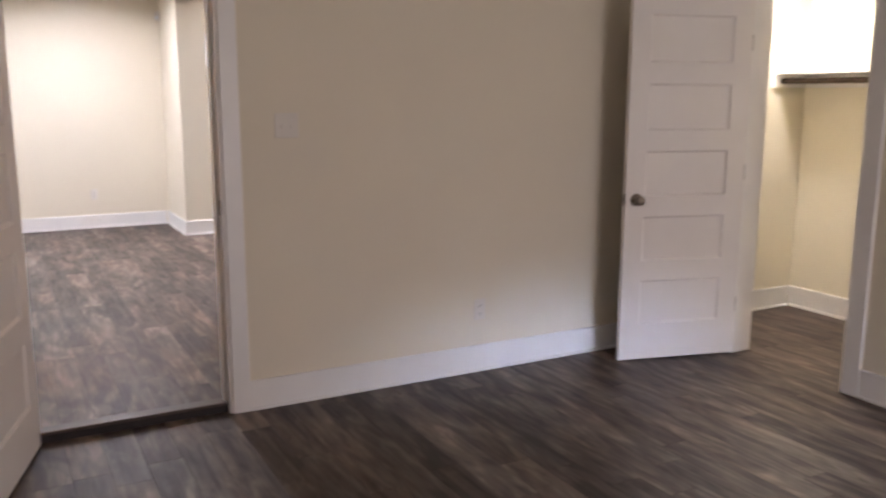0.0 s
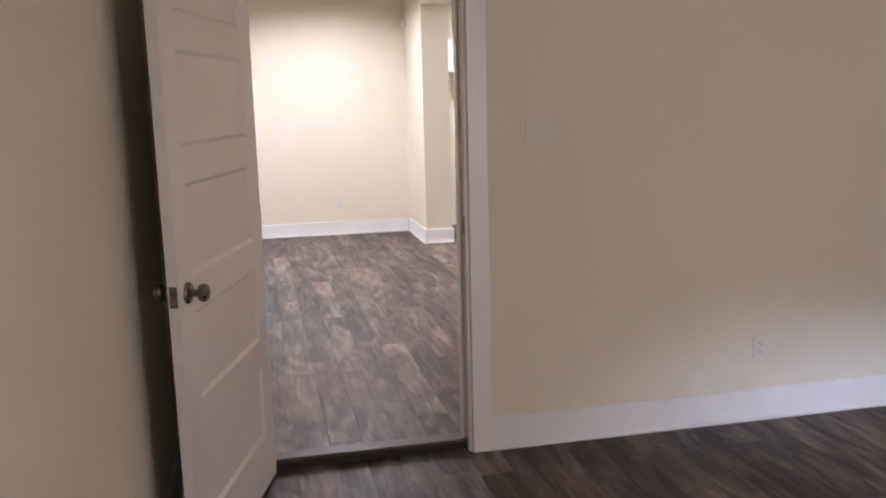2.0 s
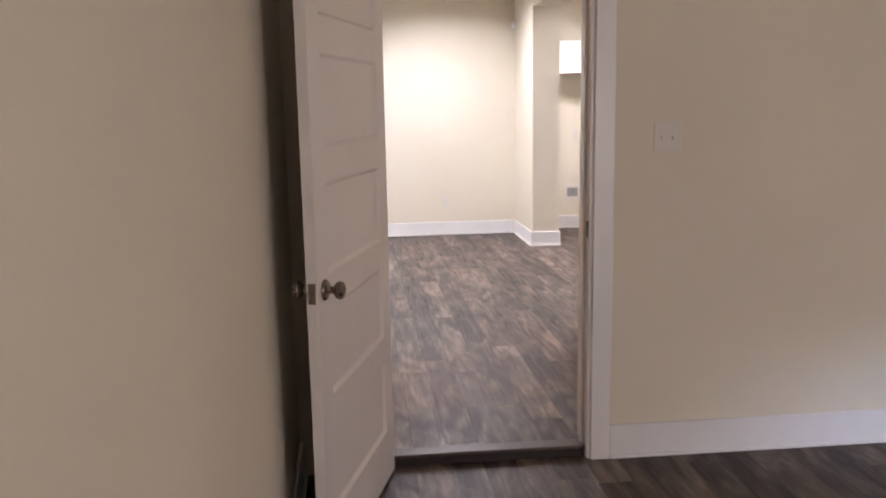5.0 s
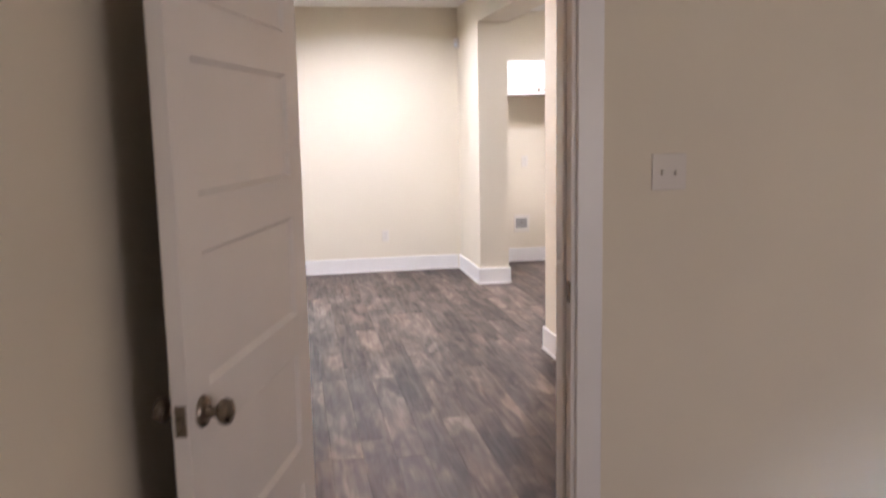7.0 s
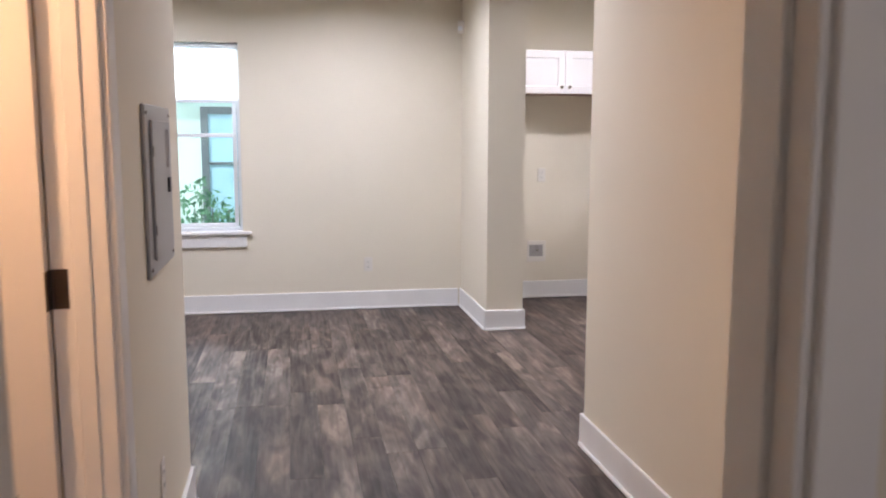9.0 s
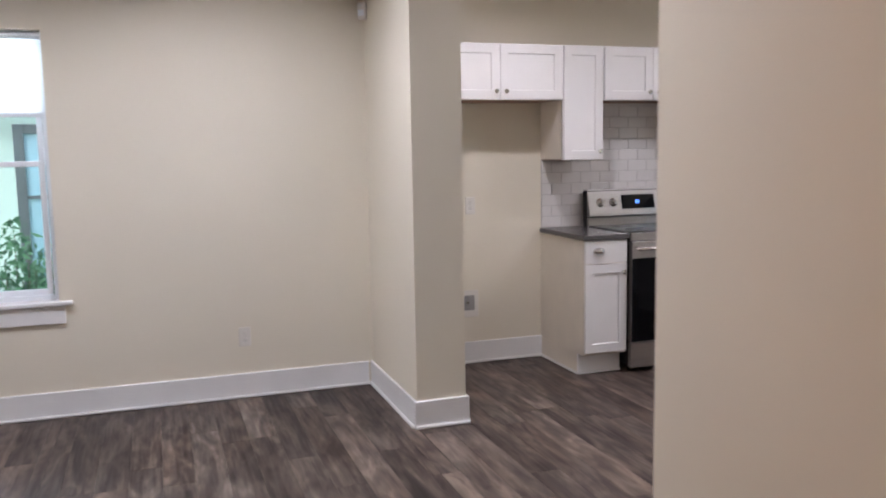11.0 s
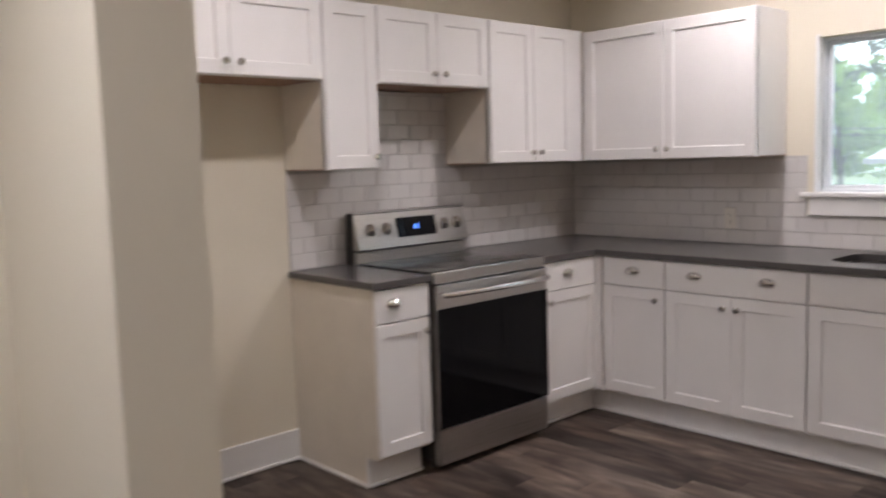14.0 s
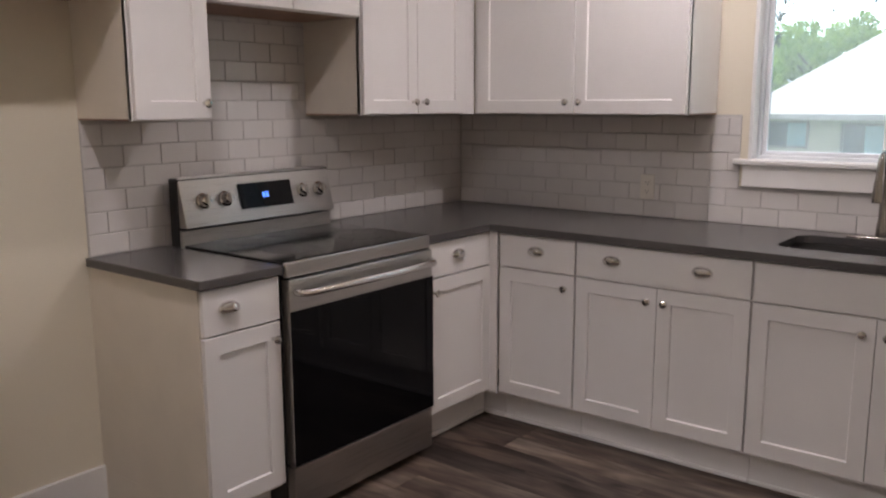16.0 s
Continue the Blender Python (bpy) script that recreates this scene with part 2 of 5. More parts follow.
M = {
    "wall": plain("cream_wall_paint", (0.75, 0.69, 0.57), 0.75, vary=0.025, scale=1.3, bump=0.25, bump_scale=130),
    "closet_wall": plain("closet_wall_paint", (0.76, 0.71, 0.58), 0.75, vary=0.02, scale=1.3, bump=0.2, bump_scale=130),
    "ceiling": plain("ceiling_paint", (0.80, 0.78, 0.73), 0.85, vary=0.02, bump=0.35, bump_scale=90),
    "trim": plain("white_trim_paint", (0.80, 0.79, 0.78), 0.38, vary=0.025, scale=5),
    "door": plain("white_door_paint", (0.78, 0.75, 0.72), 0.42, vary=0.025, scale=4, bump=0.05, bump_scale=250),
    "cabinet": plain("white_cabinet_paint", (0.80, 0.78, 0.77), 0.36, vary=0.02, scale=4),
    # carcasses with an open end: darker and warmer than the fronts
    "cabinet_side": plain("cabinet_side_beige", (0.72, 0.66, 0.58), 0.5, vary=0.04, scale=6),
    "raw_wood": plain("raw_cabinet_wood", (0.33, 0.19, 0.13), 0.6, vary=0.15, scale=14, bump=0.1, bump_scale=80),
    "plank": wood_planks(),
    "strip": plain("dark_stained_strip", (0.075, 0.052, 0.042), 0.4, vary=0.25, scale=16, bump=0.15, bump_scale=80),
    "riser": plain("dark_step_riser", (0.022, 0.016, 0.014), 0.55, vary=0.3, scale=14),
    "quartz": plain("grey_quartz", (0.085, 0.080, 0.079), 0.25, vary=0.14, scale=240, spec=0.5),
    "tile": pieces("glazed_subway_tile", (0.66, 0.635, 0.62), 0.18, 0.05),
    "grout": plain("grey_grout", (0.50, 0.48, 0.465), 0.9, vary=0.1, scale=20, bump=0.2),
    "steel": brushed("brushed_stainless", (0.50, 0.485, 0.465), 0.28, (4, 4, 1400)),
    "steel_bar": brushed("polished_stainless_bar", (0.72, 0.70, 0.68), 0.16, (3, 260, 260)),
    "black_glass": plain("black_oven_glass", (0.004, 0.004, 0.005), 0.05, vary=0.1, spec=0.16),
    "cooktop": plain("black_ceramic_cooktop", (0.007, 0.0065, 0.0065), 0.09, vary=0.1, spec=0.2),
    "burner": plain("grey_burner_ring", (0.045, 0.043, 0.042), 0.25, vary=0.1),
    "black": plain("black_enamel", (0.014, 0.013, 0.013), 0.4, vary=0.1),
    "nickel": plain("satin_nickel", (0.44, 0.41, 0.385), 0.22, metal=1.0, vary=0.04),
    "pull": plain("polished_nickel_pull", (0.70, 0.68, 0.66), 0.13, metal=1.0, vary=0.04),
    "bronze": plain("antique_nickel", (0.24, 0.205, 0.17), 0.28, metal=1.0, vary=0.12, scale=30),
    "hinge": plain("dark_bronze_hinge", (0.09, 0.07, 0.055), 0.4, metal=1.0, vary=0.1),
    "plate": plain("white_plastic", (0.72, 0.68, 0.62), 0.5, vary=0.01),
    "slot": plain("dark_slot", (0.03, 0.03, 0.03), 0.6, vary=0.1),
    "panel": plain("grey_panel_enamel", (0.36, 0.36, 0.37), 0.42, vary=0.04, scale=5),
    "grey_metal": plain("galvanised_grey", (0.30, 0.29, 0.28), 0.5, vary=0.15, scale=30),
    "rod": plain("dark_bronze_rod", (0.045, 0.03, 0.022), 0.35, metal=0.6, vary=0.1),
    "vinyl": plain("white_vinyl_frame", (0.78, 0.81, 0.84), 0.4, vary=0.03),
    "shade_cloth": shade_fabric(),
    "glass": glass("window_glass", (0.80, 0.97, 0.98), 0.03),
    # stronger veil: washes out the view with a painted-in bright haze
    "hazy_glass": glass("hazy_window_glass", (0.80, 0.97, 1.0), 0.24),
    "lens": emitter("lamp_lens", (1.0, 0.93, 0.82), 14.0),
    "display": emitter("blue_clock_digits", (0.05, 0.25, 1.0), 5.0),
    "basin": brushed("sink_steel", (0.28, 0.27, 0.26), 0.4, (60, 60, 60)),
    "siding": plain("pale_lap_siding", (0.70, 0.70, 0.60), 0.7, vary=0.06, scale=2),
    "mint_siding": plain("mint_stucco", (0.66, 0.82, 0.74), 0.8, vary=0.05, scale=3, bump=0.3, bump_scale=60),
    "roof": plain("pale_metal_roofing", (0.66, 0.67, 0.68), 0.5, vary=0.08, scale=2),
    "fascia": plain("grey_fascia", (0.30, 0.32, 0.33), 0.6, vary=0.08),
    "dark_frame": plain("slate_window_frame", (0.11, 0.13, 0.135), 0.5, vary=0.08),
    "far_glass": plain("far_window_glass", (0.10, 0.14, 0.16), 0.06, vary=0.2),
    "blue_glass": plain("blinds_behind_glass", (0.36, 0.58, 0.68), 0.12, vary=0.1),
    "grass": plain("lawn", (0.08, 0.12, 0.04), 0.9, vary=0.35, scale=1.5, bump=0.6, bump_scale=40),
    "bark": plain("bark", (0.10, 0.075, 0.055), 0.9, vary=0.3, scale=8, bump=0.8, bump_scale=25),
    "leaf": leaves("tree_leaves", (0.13, 0.28, 0.06), (0.44, 0.66, 0.19)),
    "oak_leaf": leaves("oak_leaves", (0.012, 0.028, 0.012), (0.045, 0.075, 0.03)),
    "bush_leaf": leaves("bush_leaves", (0.03, 0.11, 0.05), (0.14, 0.32, 0.16)),
    "sky_glow": emitter("bright_cloud_backdrop", (0.93, 0.97, 1.0), 4.0),
    "cable": plain("black_cable", (0.03, 0.03, 0.03), 0.6),
}


# ---- building helpers ----
def box(bm, x0, y0, z0, x1, y1, z1, bevel=0.0, seg=1):
    r = bmesh.ops.create_cube(bm, size=1.0)
    vs = r["verts"]
    for v in vs:
        v.co = Vector((x0 + (v.co.x + 0.5) * (x1 - x0), y0 + (v.co.y + 0.5) * (y1 - y0), z0 + (v.co.z + 0.5) * (z1 - z0)))
    if bevel > 0:
        edges = list({e for v in vs for e in v.link_edges})
        bmesh.ops.bevel(bm, geom=edges, offset=bevel, segments=seg, affect="EDGES", profile=0.5)
    return bm


def boxes(*args, bevel=0.0, seg=1):
    bm = bmesh.new()
    for a in args:
        box(bm, *a, bevel=bevel, seg=seg)
    return bm


def lathe(profile, steps=24, m=None):
    """A body turned round z from (radius, height) pairs."""
    bm = bmesh.new()
    rings = []
    for r, z in profile:
        rings.append([bm.verts.new((r * math.cos(2 * math.pi * i / steps), r * math.sin(2 * math.pi * i / steps), z)) for i in range(steps)])
    for a, b in zip(rings, rings[1:]):
        for i in range(steps):
            bm.faces.new((a[i], a[(i + 1) % steps], b[(i + 1) % steps], b[i]))
    bm.faces.new(rings[0][::-1])
    bm.faces.new(rings[-1])
    if m is not None:
        bm.transform(m)
    return bm


def tube(points, radius, steps=12):
    """A round bar along points."""
    bm = bmesh.new()
    pts = [Vector(p) for p in points]
    rings = []
    for i, p in enumerate(pts):
        d = (pts[min(i + 1, len(pts) - 1)] - pts[max(i - 1, 0)]).normalized()
        q = d.to_track_quat("Z", "Y")
        rad = radius[i] if isinstance(radius, (list, tuple)) else radius
        rings.append([bm.verts.new(p + q @ Vector((rad * math.cos(2 * math.pi * k / steps), rad * math.sin(2 * math.pi * k / steps), 0))) for k in range(steps)])
    for a, b in zip(rings, rings[1:]):
        for k in range(steps):
            bm.faces.new((a[k], a[(k + 1) % steps], b[(k + 1) % steps], b[k]))
    bm.faces.new(rings[0][::-1])
    bm.faces.new(rings[-1])
    return bm


def mesh_of(name, bm, material, smooth=False):
    bmesh.ops.recalc_face_normals(bm, faces=bm.faces)
    me = bpy.data.meshes.new(name)
    bm.to_mesh(me)
    bm.free()
    me.materials.append(M[material])
    if smooth:
        me.polygons.foreach_set("use_smooth", [True] * len(me.polygons))
        me.set_sharp_from_angle(angle=radians(40))
    return me


def part(name, bm, material, parent=None, label="", smooth=False):
    ob = new(name, mesh_of(name, bm, material, smooth))
    if parent is not None:
        ob.parent = parent
    return tagged(ob, label)


def thing(name, label, category, group="", m=None):
    ob = tagged(new(name), label, category, group)
    ob.empty_display_size = 0.05
    if m is not None:
        ob.matrix_basis = m
    return ob


def structure(name, bm, material, label, category, smooth=False):
    return tagged(part(name, bm, material, None, "", smooth), label, category, "", "structure")

# ---- plan (metres): y runs through the bedroom door, x towards the kitchen ----
F = -0.047            # bedroom floor, one small step below the rest
BW, BE, BS, BN = -0.72, 3.39, -4.0, 2.013     # bedroom
WALL = 0.15
DL, DR, DTOP = -0.402, 0.512, 2.035             # bedroom door opening, head of the closet door
BTOP = 2.155                                  # head of the bedroom and bathroom doors
HW = 0.12                                     # thickness of the hall's west wall
SY0, SY1, SX = 2.37, 3.168, -2.3              # bathroom doorway in that wall, bathroom's west face
HL, HR, HLY, HRY = -0.475, 1.25, 4.43, 4.754  # hall faces and where they end
LW, LN = -3.0, 8.045                          # living room
PX0, PX1, PY = 1.335, 1.61, 7.10              # pier between living room and kitchen
KN, KE, KS = 8.285, 4.78, 4.754               # kitchen
HEAD = 2.405
CY0, CY1 = 0.83, 1.60                         # closet door opening
CX0, CX1, CS, CN = BE + WALL, 4.67, 0.2, 2.235
LWX0, LWX1, LWZ0, LWZ1 = -1.075, -0.455, 0.665, 2.15   # living room window
KWY0, KWY1, KWZ0, KWZ1 = 5.72, 6.728, 1.195, 1.97       # kitchen window


def wall(name, label, *bs, mat="wall"):
    return structure(name, boxes(*bs), mat, label, "wall")


def holed(name, label, along, a0, a1, z0, z1, d0, d1, hole, mat="wall"):
    """One solid wall along x or y, from depth d0 to d1, with one rectangular opening (a, a, z, z)."""
    ha, hb, hz, ht = hole
    bm = bmesh.new()
    at_x = [a0, ha, hb, a1]
    at_z = [z0, max(hz, z0), ht, z1] if hz > z0 else [z0, ht, z1]
    vs = {}
    for i, a in enumerate(at_x):
        for k, z in enumerate(at_z):
            vs[i, k] = bm.verts.new((a, d0, z) if along == "x" else (d0, a, z))
    open_row = 1 if hz > z0 else 0
    for i in range(3):
        for k in range(len(at_z) - 1):
            if not (i == 1 and k == open_row):
                bm.faces.new((vs[i, k], vs[i + 1, k], vs[i + 1, k + 1], vs[i, k + 1]))
    for v in [v for v in bm.verts if not v.link_faces]:
        bm.verts.remove(v)
    ext = bmesh.ops.extrude_face_region(bm, geom=bm.faces[:])
    shift = Vector((0, d1 - d0, 0)) if along == "x" else Vector((d1 - d0, 0, 0))
    for g in ext["geom"]:
        if isinstance(g, bmesh.types.BMVert):
            g.co += shift
    return structure(name, bm, mat, label, "wall")


# bedroom walls
holed("wall_bedroom_north", "cream painted wall with a doorway", "x", BW - WALL, CX0, F - 0.1, CEIL, BN, BN + WALL, (DL, DR, F - 0.1, BTOP))
wall("wall_bedroom_west", "cream painted wall beside the open door", (BW - WALL, BS - WALL, F - 0.1, BW, BN, CEIL))
holed("wall_bedroom_east", "cream painted wall with the closet doorway", "y", BS, BN, F - 0.1, CEIL, BE, BE + WALL, (CY0, CY1, F - 0.1, DTOP))
# the opening in the south wall is unseen, added to go with the fill lamp
holed("wall_bedroom_south", "cream painted wall with an assumed window opening", "x", BW, BE + WALL, F - 0.1, CEIL, BS - WALL, BS, (1.6, 3.2, 0.6, 2.05))
# closet: its north wall stands behind the line of the bedroom wall
wall("wall_closet_east", "cream painted closet back wall", (CX1, CS - 0.1, F - 0.1, CX1 + 0.1, CN + 0.1, 2.5), mat="closet_wall")
wall("wall_closet_south", "cream painted closet end wall", (CX0, CS - 0.1, F - 0.1, CX1, CS, 2.5), mat="closet_wall")
wall("wall_closet_north", "cream painted closet end wall", (CX0, CN, F - 0.1, CX1, CN + 0.1, 2.5), mat="closet_wall")
structure("ceiling_closet", boxes((CX0, CS - 0.1, 2.4, CX1, CN - 0.001, 2.499)), "ceiling", "white painted closet ceiling", "ceiling")
# hall walls
holed("wall_hall_west", "cream painted hall wall with a doorway and the breaker panel", "y", BN + WALL, HLY, -0.1, CEIL, HL - HW, HL, (SY0, SY1, -0.1, BTOP))
wall("wall_bathroom_south", "cream painted bathroom wall", (SX - 0.1, BN, -0.1, BW - WALL, BN + WALL, CEIL))
wall("wall_bathroom_west", "cream painted bathroom wall", (SX - 0.1, BN + WALL, -0.1, SX, HLY - WALL, CEIL))
wall("wall_hall_east", "cream painted hall wall", (HR, BN + WALL, -0.1, PX1, HRY, CEIL))
# living room
wall("wall_living_south", "cream painted wall", (LW, HLY - WALL, -0.1, HL - HW, HLY, CEIL))
wall("wall_living_west", "cream painted wall", (LW - WALL, HLY - WALL, -0.1, LW, LN, CEIL))
holed("wall_living_north", "cream painted wall with a sash window", "x", LW - WALL, PX0, -0.1, CEIL, LN, LN + WALL, (LWX0, LWX1, LWZ0, LWZ1))
wall("wall_pier", "cream painted pier between living room and kitchen", (PX0, PY, -0.1, PX1, KN + WALL, CEIL))
wall("wall_header", "cream painted header over the kitchen opening", (PX0, HRY, HEAD, PX1, PY, CEIL))
# kitchen
wall("wall_kitchen_north", "cream painted kitchen wall behind the range", (PX1, KN, -0.1, KE + WALL, KN + WALL, CEIL))
holed("wall_kitchen_east", "cream painted kitchen wall with a sliding window", "y", KS - WALL, KN, -0.1, CEIL, KE, KE + WALL, (KWY0, KWY1, KWZ0, KWZ1))
wall("wall_kitchen_south", "cream painted kitchen wall", (PX1, KS - WALL, -0.1, KE, KS, CEIL))

structure("ceiling_bedroom", boxes((BW - WALL, BS - WALL, CEIL, BE + WALL, BN, CEIL + 0.1)), "ceiling", "white painted bedroom ceiling", "ceiling")
structure("ceiling_main", boxes((LW - WALL, BN, CEIL, KE + WALL, KN + WALL, CEIL + 0.1)), "ceiling", "white painted ceiling with recessed lamps", "ceiling")


# ---- door frames, casings, baseboards ----
def trim(name, label, *bs, bevel=0.003):
    return structure(name, boxes(*bs, bevel=bevel), "trim", label, "trim")


J = 0.018
trim("door_frame_bedroom", "white painted door jamb with stops", (DL, BN - 0.004, F, DL + J, BN + WALL + 0.004, BTOP), (DR - J, BN - 0.004, F, DR, BN + WALL + 0.004, BTOP), (DL + J, BN - 0.004, BTOP - J, DR - J, BN + WALL + 0.004, BTOP - 0.0005),
     (DR - J - 0.012, BN + 0.045, 0.003, DR - J + 0.001, BN + 0.085, BTOP - J), (DL + J - 0.001, BN + 0.045, 0.003, DL + J + 0.008, BN + 0.085, BTOP - J))
CW = 0.095
trim("casing_bedroom_door", "flat white door casing", (DR - 0.004, BN - 0.02, F, DR + 0.08, BN - 0.0005, BTOP + CW), (DL - CW, BN - 0.02, F, DL + 0.004, BN - 0.0005, BTOP + CW), (DL + 0.004, BN - 0.02, BTOP - 0.004, DR - 0.004, BN - 0.0005, BTOP + CW))
trim("casing_hall_door", "flat white door casing on the hall side", (DR - 0.004, BN + WALL + 0.0005, 0, DR + 0.08, BN + WALL + 0.02, BTOP + CW), (HL + 0.001, BN + WALL + 0.0005, 0, DL + 0.004, BN + WALL + 0.02, BTOP + CW), (DL + 0.004, BN + WALL + 0.0005, BTOP - 0.004, DR - 0.004, BN + WALL + 0.02, BTOP + CW))
trim("door_frame_bathroom", "white painted bathroom door jamb with stops", (HL - HW - 0.004, SY0, 0, HL + 0.004, SY0 + J, BTOP), (HL - HW - 0.004, SY1 - J, 0, HL + 0.004, SY1, BTOP), (HL - HW - 0.004, SY0 + J, BTOP - J, HL + 0.004, SY1 - J, BTOP - 0.0005),
     (HL - HW + 0.045, SY1 - J - 0.007, 0.003, HL - HW + 0.085, SY1 - J + 0.001, BTOP - J), (HL - HW + 0.045, SY0 + J - 0.001, 0.003, HL - HW + 0.085, SY0 + J + 0.012, BTOP - J))
trim("casing_bathroom_door", "flat white door casing on the hall wall", (HL + 0.0005, SY0 - 0.085, 0, HL + 0.02, SY0 + 0.004, BTOP + 0.085), (HL + 0.0005, SY1 - 0.004, 0, HL + 0.02, SY1 + 0.085, BTOP + 0.085), (HL + 0.0005, SY0 + 0.004, BTOP - 0.004, HL + 0.02, SY1 - 0.004, BTOP + 0.085))
trim("door_frame_closet", "white painted closet jamb", (BE - 0.004, CY0, F, CX0 + 0.004, CY0 + J, DTOP), (BE - 0.004, CY1 - J, F, CX0 + 0.004, CY1, DTOP), (BE - 0.004, CY0 + J, DTOP - J, CX0 + 0.004, CY1 - J, DTOP - 0.0005))
trim("casing_closet_door", "flat white closet casing", (BE - 0.02, CY0 - CW, F, BE - 0.0005, CY0 + 0.004, DTOP + CW), (BE - 0.02, CY1 - 0.004, F, BE - 0.0005, CY1 + CW, DTOP + CW), (BE - 0.02, CY0 + 0.004, DTOP - 0.004, BE - 0.0005, CY1 - 0.004, DTOP + CW))

BH, BT, SH = 0.15, 0.016, 0.018


def baseboard(name, x0, y0, x1, y1, nx, ny, z=0.0):
    """A tall flat board with a rounded shoe at its foot along a wall; (nx, ny) points into the room."""
    bm = bmesh.new()
    if nx:
        a, b = sorted((x0 + nx * 0.0005, x0 + nx * BT))
        box(bm, a, y0, z, b, y1, z + BH, bevel=0.003)
        a, b = sorted((x0 + nx * BT * 0.9, x0 + nx * (BT + 0.013)))
        box(bm, a, y0, z + 0.0005, b, y1, z + SH, bevel=0.006, seg=2)
    else:
        a, b = sorted((y0 + ny * 0.0005, y0 + ny * BT))
        box(bm, x0, a, z, x1, b, z + BH, bevel=0.003)
        a, b = sorted((y0 + ny * BT * 0.9, y0 + ny * (BT + 0.013)))
        box(bm, x0, a, z + 0.0005, x1, b, z + SH, bevel=0.006, seg=2)
    return structure(name, bm, "trim", "tall white painted baseboard with shoe moulding", "baseboard")


baseboard("baseboard_bedroom_north", DR + 0.08, BN, BE, BN, 0, -1, F)
baseboard("baseboard_bedroom_west", BW, BS, BW, BN, 1, 0, F)
baseboard("baseboard_bedroom_east", BE, BS, BE, CY0 - CW, -1, 0, F)
baseboard("baseboard_bedroom_east_corner", BE, CY1 + CW, BE, BN - 0.03, -1, 0, F)
baseboard("baseboard_closet_east", CX1, CS, CX1, CN, -1, 0, F)
baseboard("baseboard_closet_north", CX0, CN, CX1 - 0.03, CN, 0, -1, F)
baseboard("baseboard_hall_west", HL, SY1 + 0.085, HL, HLY, 1, 0)
baseboard("baseboard_hall_east", HR, BN + WALL + 0.02, HR, HRY, -1, 0)
baseboard("baseboard_hall_corner", HR - BT, HRY, PX1, HRY, 0, 1)
baseboard("baseboard_hall_south_east", DR + 0.08, BN + WALL, HR - 0.03, BN + WALL, 0, 1)
baseboard("baseboard_living_north", LW, LN, PX0 - 0.03, LN, 0, -1)
baseboard("baseboard_living_south", LW, HLY, HL, HLY, 0, 1)
baseboard("baseboard_pier_west", PX0, PY, PX0, LN, -1, 0)
baseboard("baseboard_pier_south", PX0 - BT, PY, PX1 + BT, PY, 0, -1)
baseboard("baseboard_pier_east", PX1, PY, PX1, KN - 0.03, 1, 0)
baseboard("baseboard_kitchen_north", PX1 + 0.03, KN, 2.635, KN, 0, -1)

# the step in the doorway: a nosing strip over a dark riser
structure("step_nosing", boxes((DL + J, BN + 0.022, -0.012, DR - J, BN + 0.10, 0.005), bevel=0.005, seg=2), "strip", "dark stained wooden nosing strip in the doorway", "threshold")
structure("step_riser", boxes((DL + J, BN + 0.034, F - 0.02, DR - J, BN + 0.06, -0.012)), "riser", "dark painted riser of the low step", "step")


# ---- doors ----
def panel_leaf(w, h, t):
    """A door leaf of five flat recessed panels with sloped sticking, hinge edge at x = 0, running along +x."""
    bm = bmesh.new()
    st, top, rail, slope, deep = 0.112, 0.112, 0.11, 0.013, 0.011
    ph = (h - 0.758) / 5
    bot = h - top - 4 * rail - 5 * ph
    xs, zs = [0, st, w - st, w], [0, bot]
    for i in range(5):
        zs += [zs[-1] + ph, zs[-1] + ph + (rail if i < 4 else top)]
    for side in (-1, 1):
        at = {(i, k): bm.verts.new((x, side * t / 2, z)) for i, x in enumerate(xs) for k, z in enumerate(zs)}
        for i in range(3):
            for k in range(len(zs) - 1):
                ring = [at[i, k], at[i + 1, k], at[i + 1, k + 1], at[i, k + 1]]
                if i != 1 or k % 2 == 0:
                    bm.faces.new(ring)
                    continue
                inner = [bm.verts.new((x, side * (t / 2 - deep), z)) for x, z in ((xs[1] + slope, zs[k] + slope), (xs[2] - slope, zs[k] + slope), (xs[2] - slope, zs[k + 1] - slope), (xs[1] + slope, zs[k + 1] - slope))]
                bm.faces.new(inner)
                for j in range(4):
                    bm.faces.new((ring[j], ring[(j + 1) % 4], inner[(j + 1) % 4], inner[j]))
    rim = [e for e in bm.edges if e.is_boundary]
    bmesh.ops.bridge_loops(bm, edges=rim)
    return bm


KNOB = [(0.001, 0.0), (0.033, 0.0), (0.034, 0.004), (0.030, 0.009), (0.014, 0.012), (0.011, 0.020), (0.011, 0.030), (0.017, 0.034), (0.026, 0.041), (0.0285, 0.050), (0.026, 0.059), (0.016, 0.065), (0.001, 0.067)]


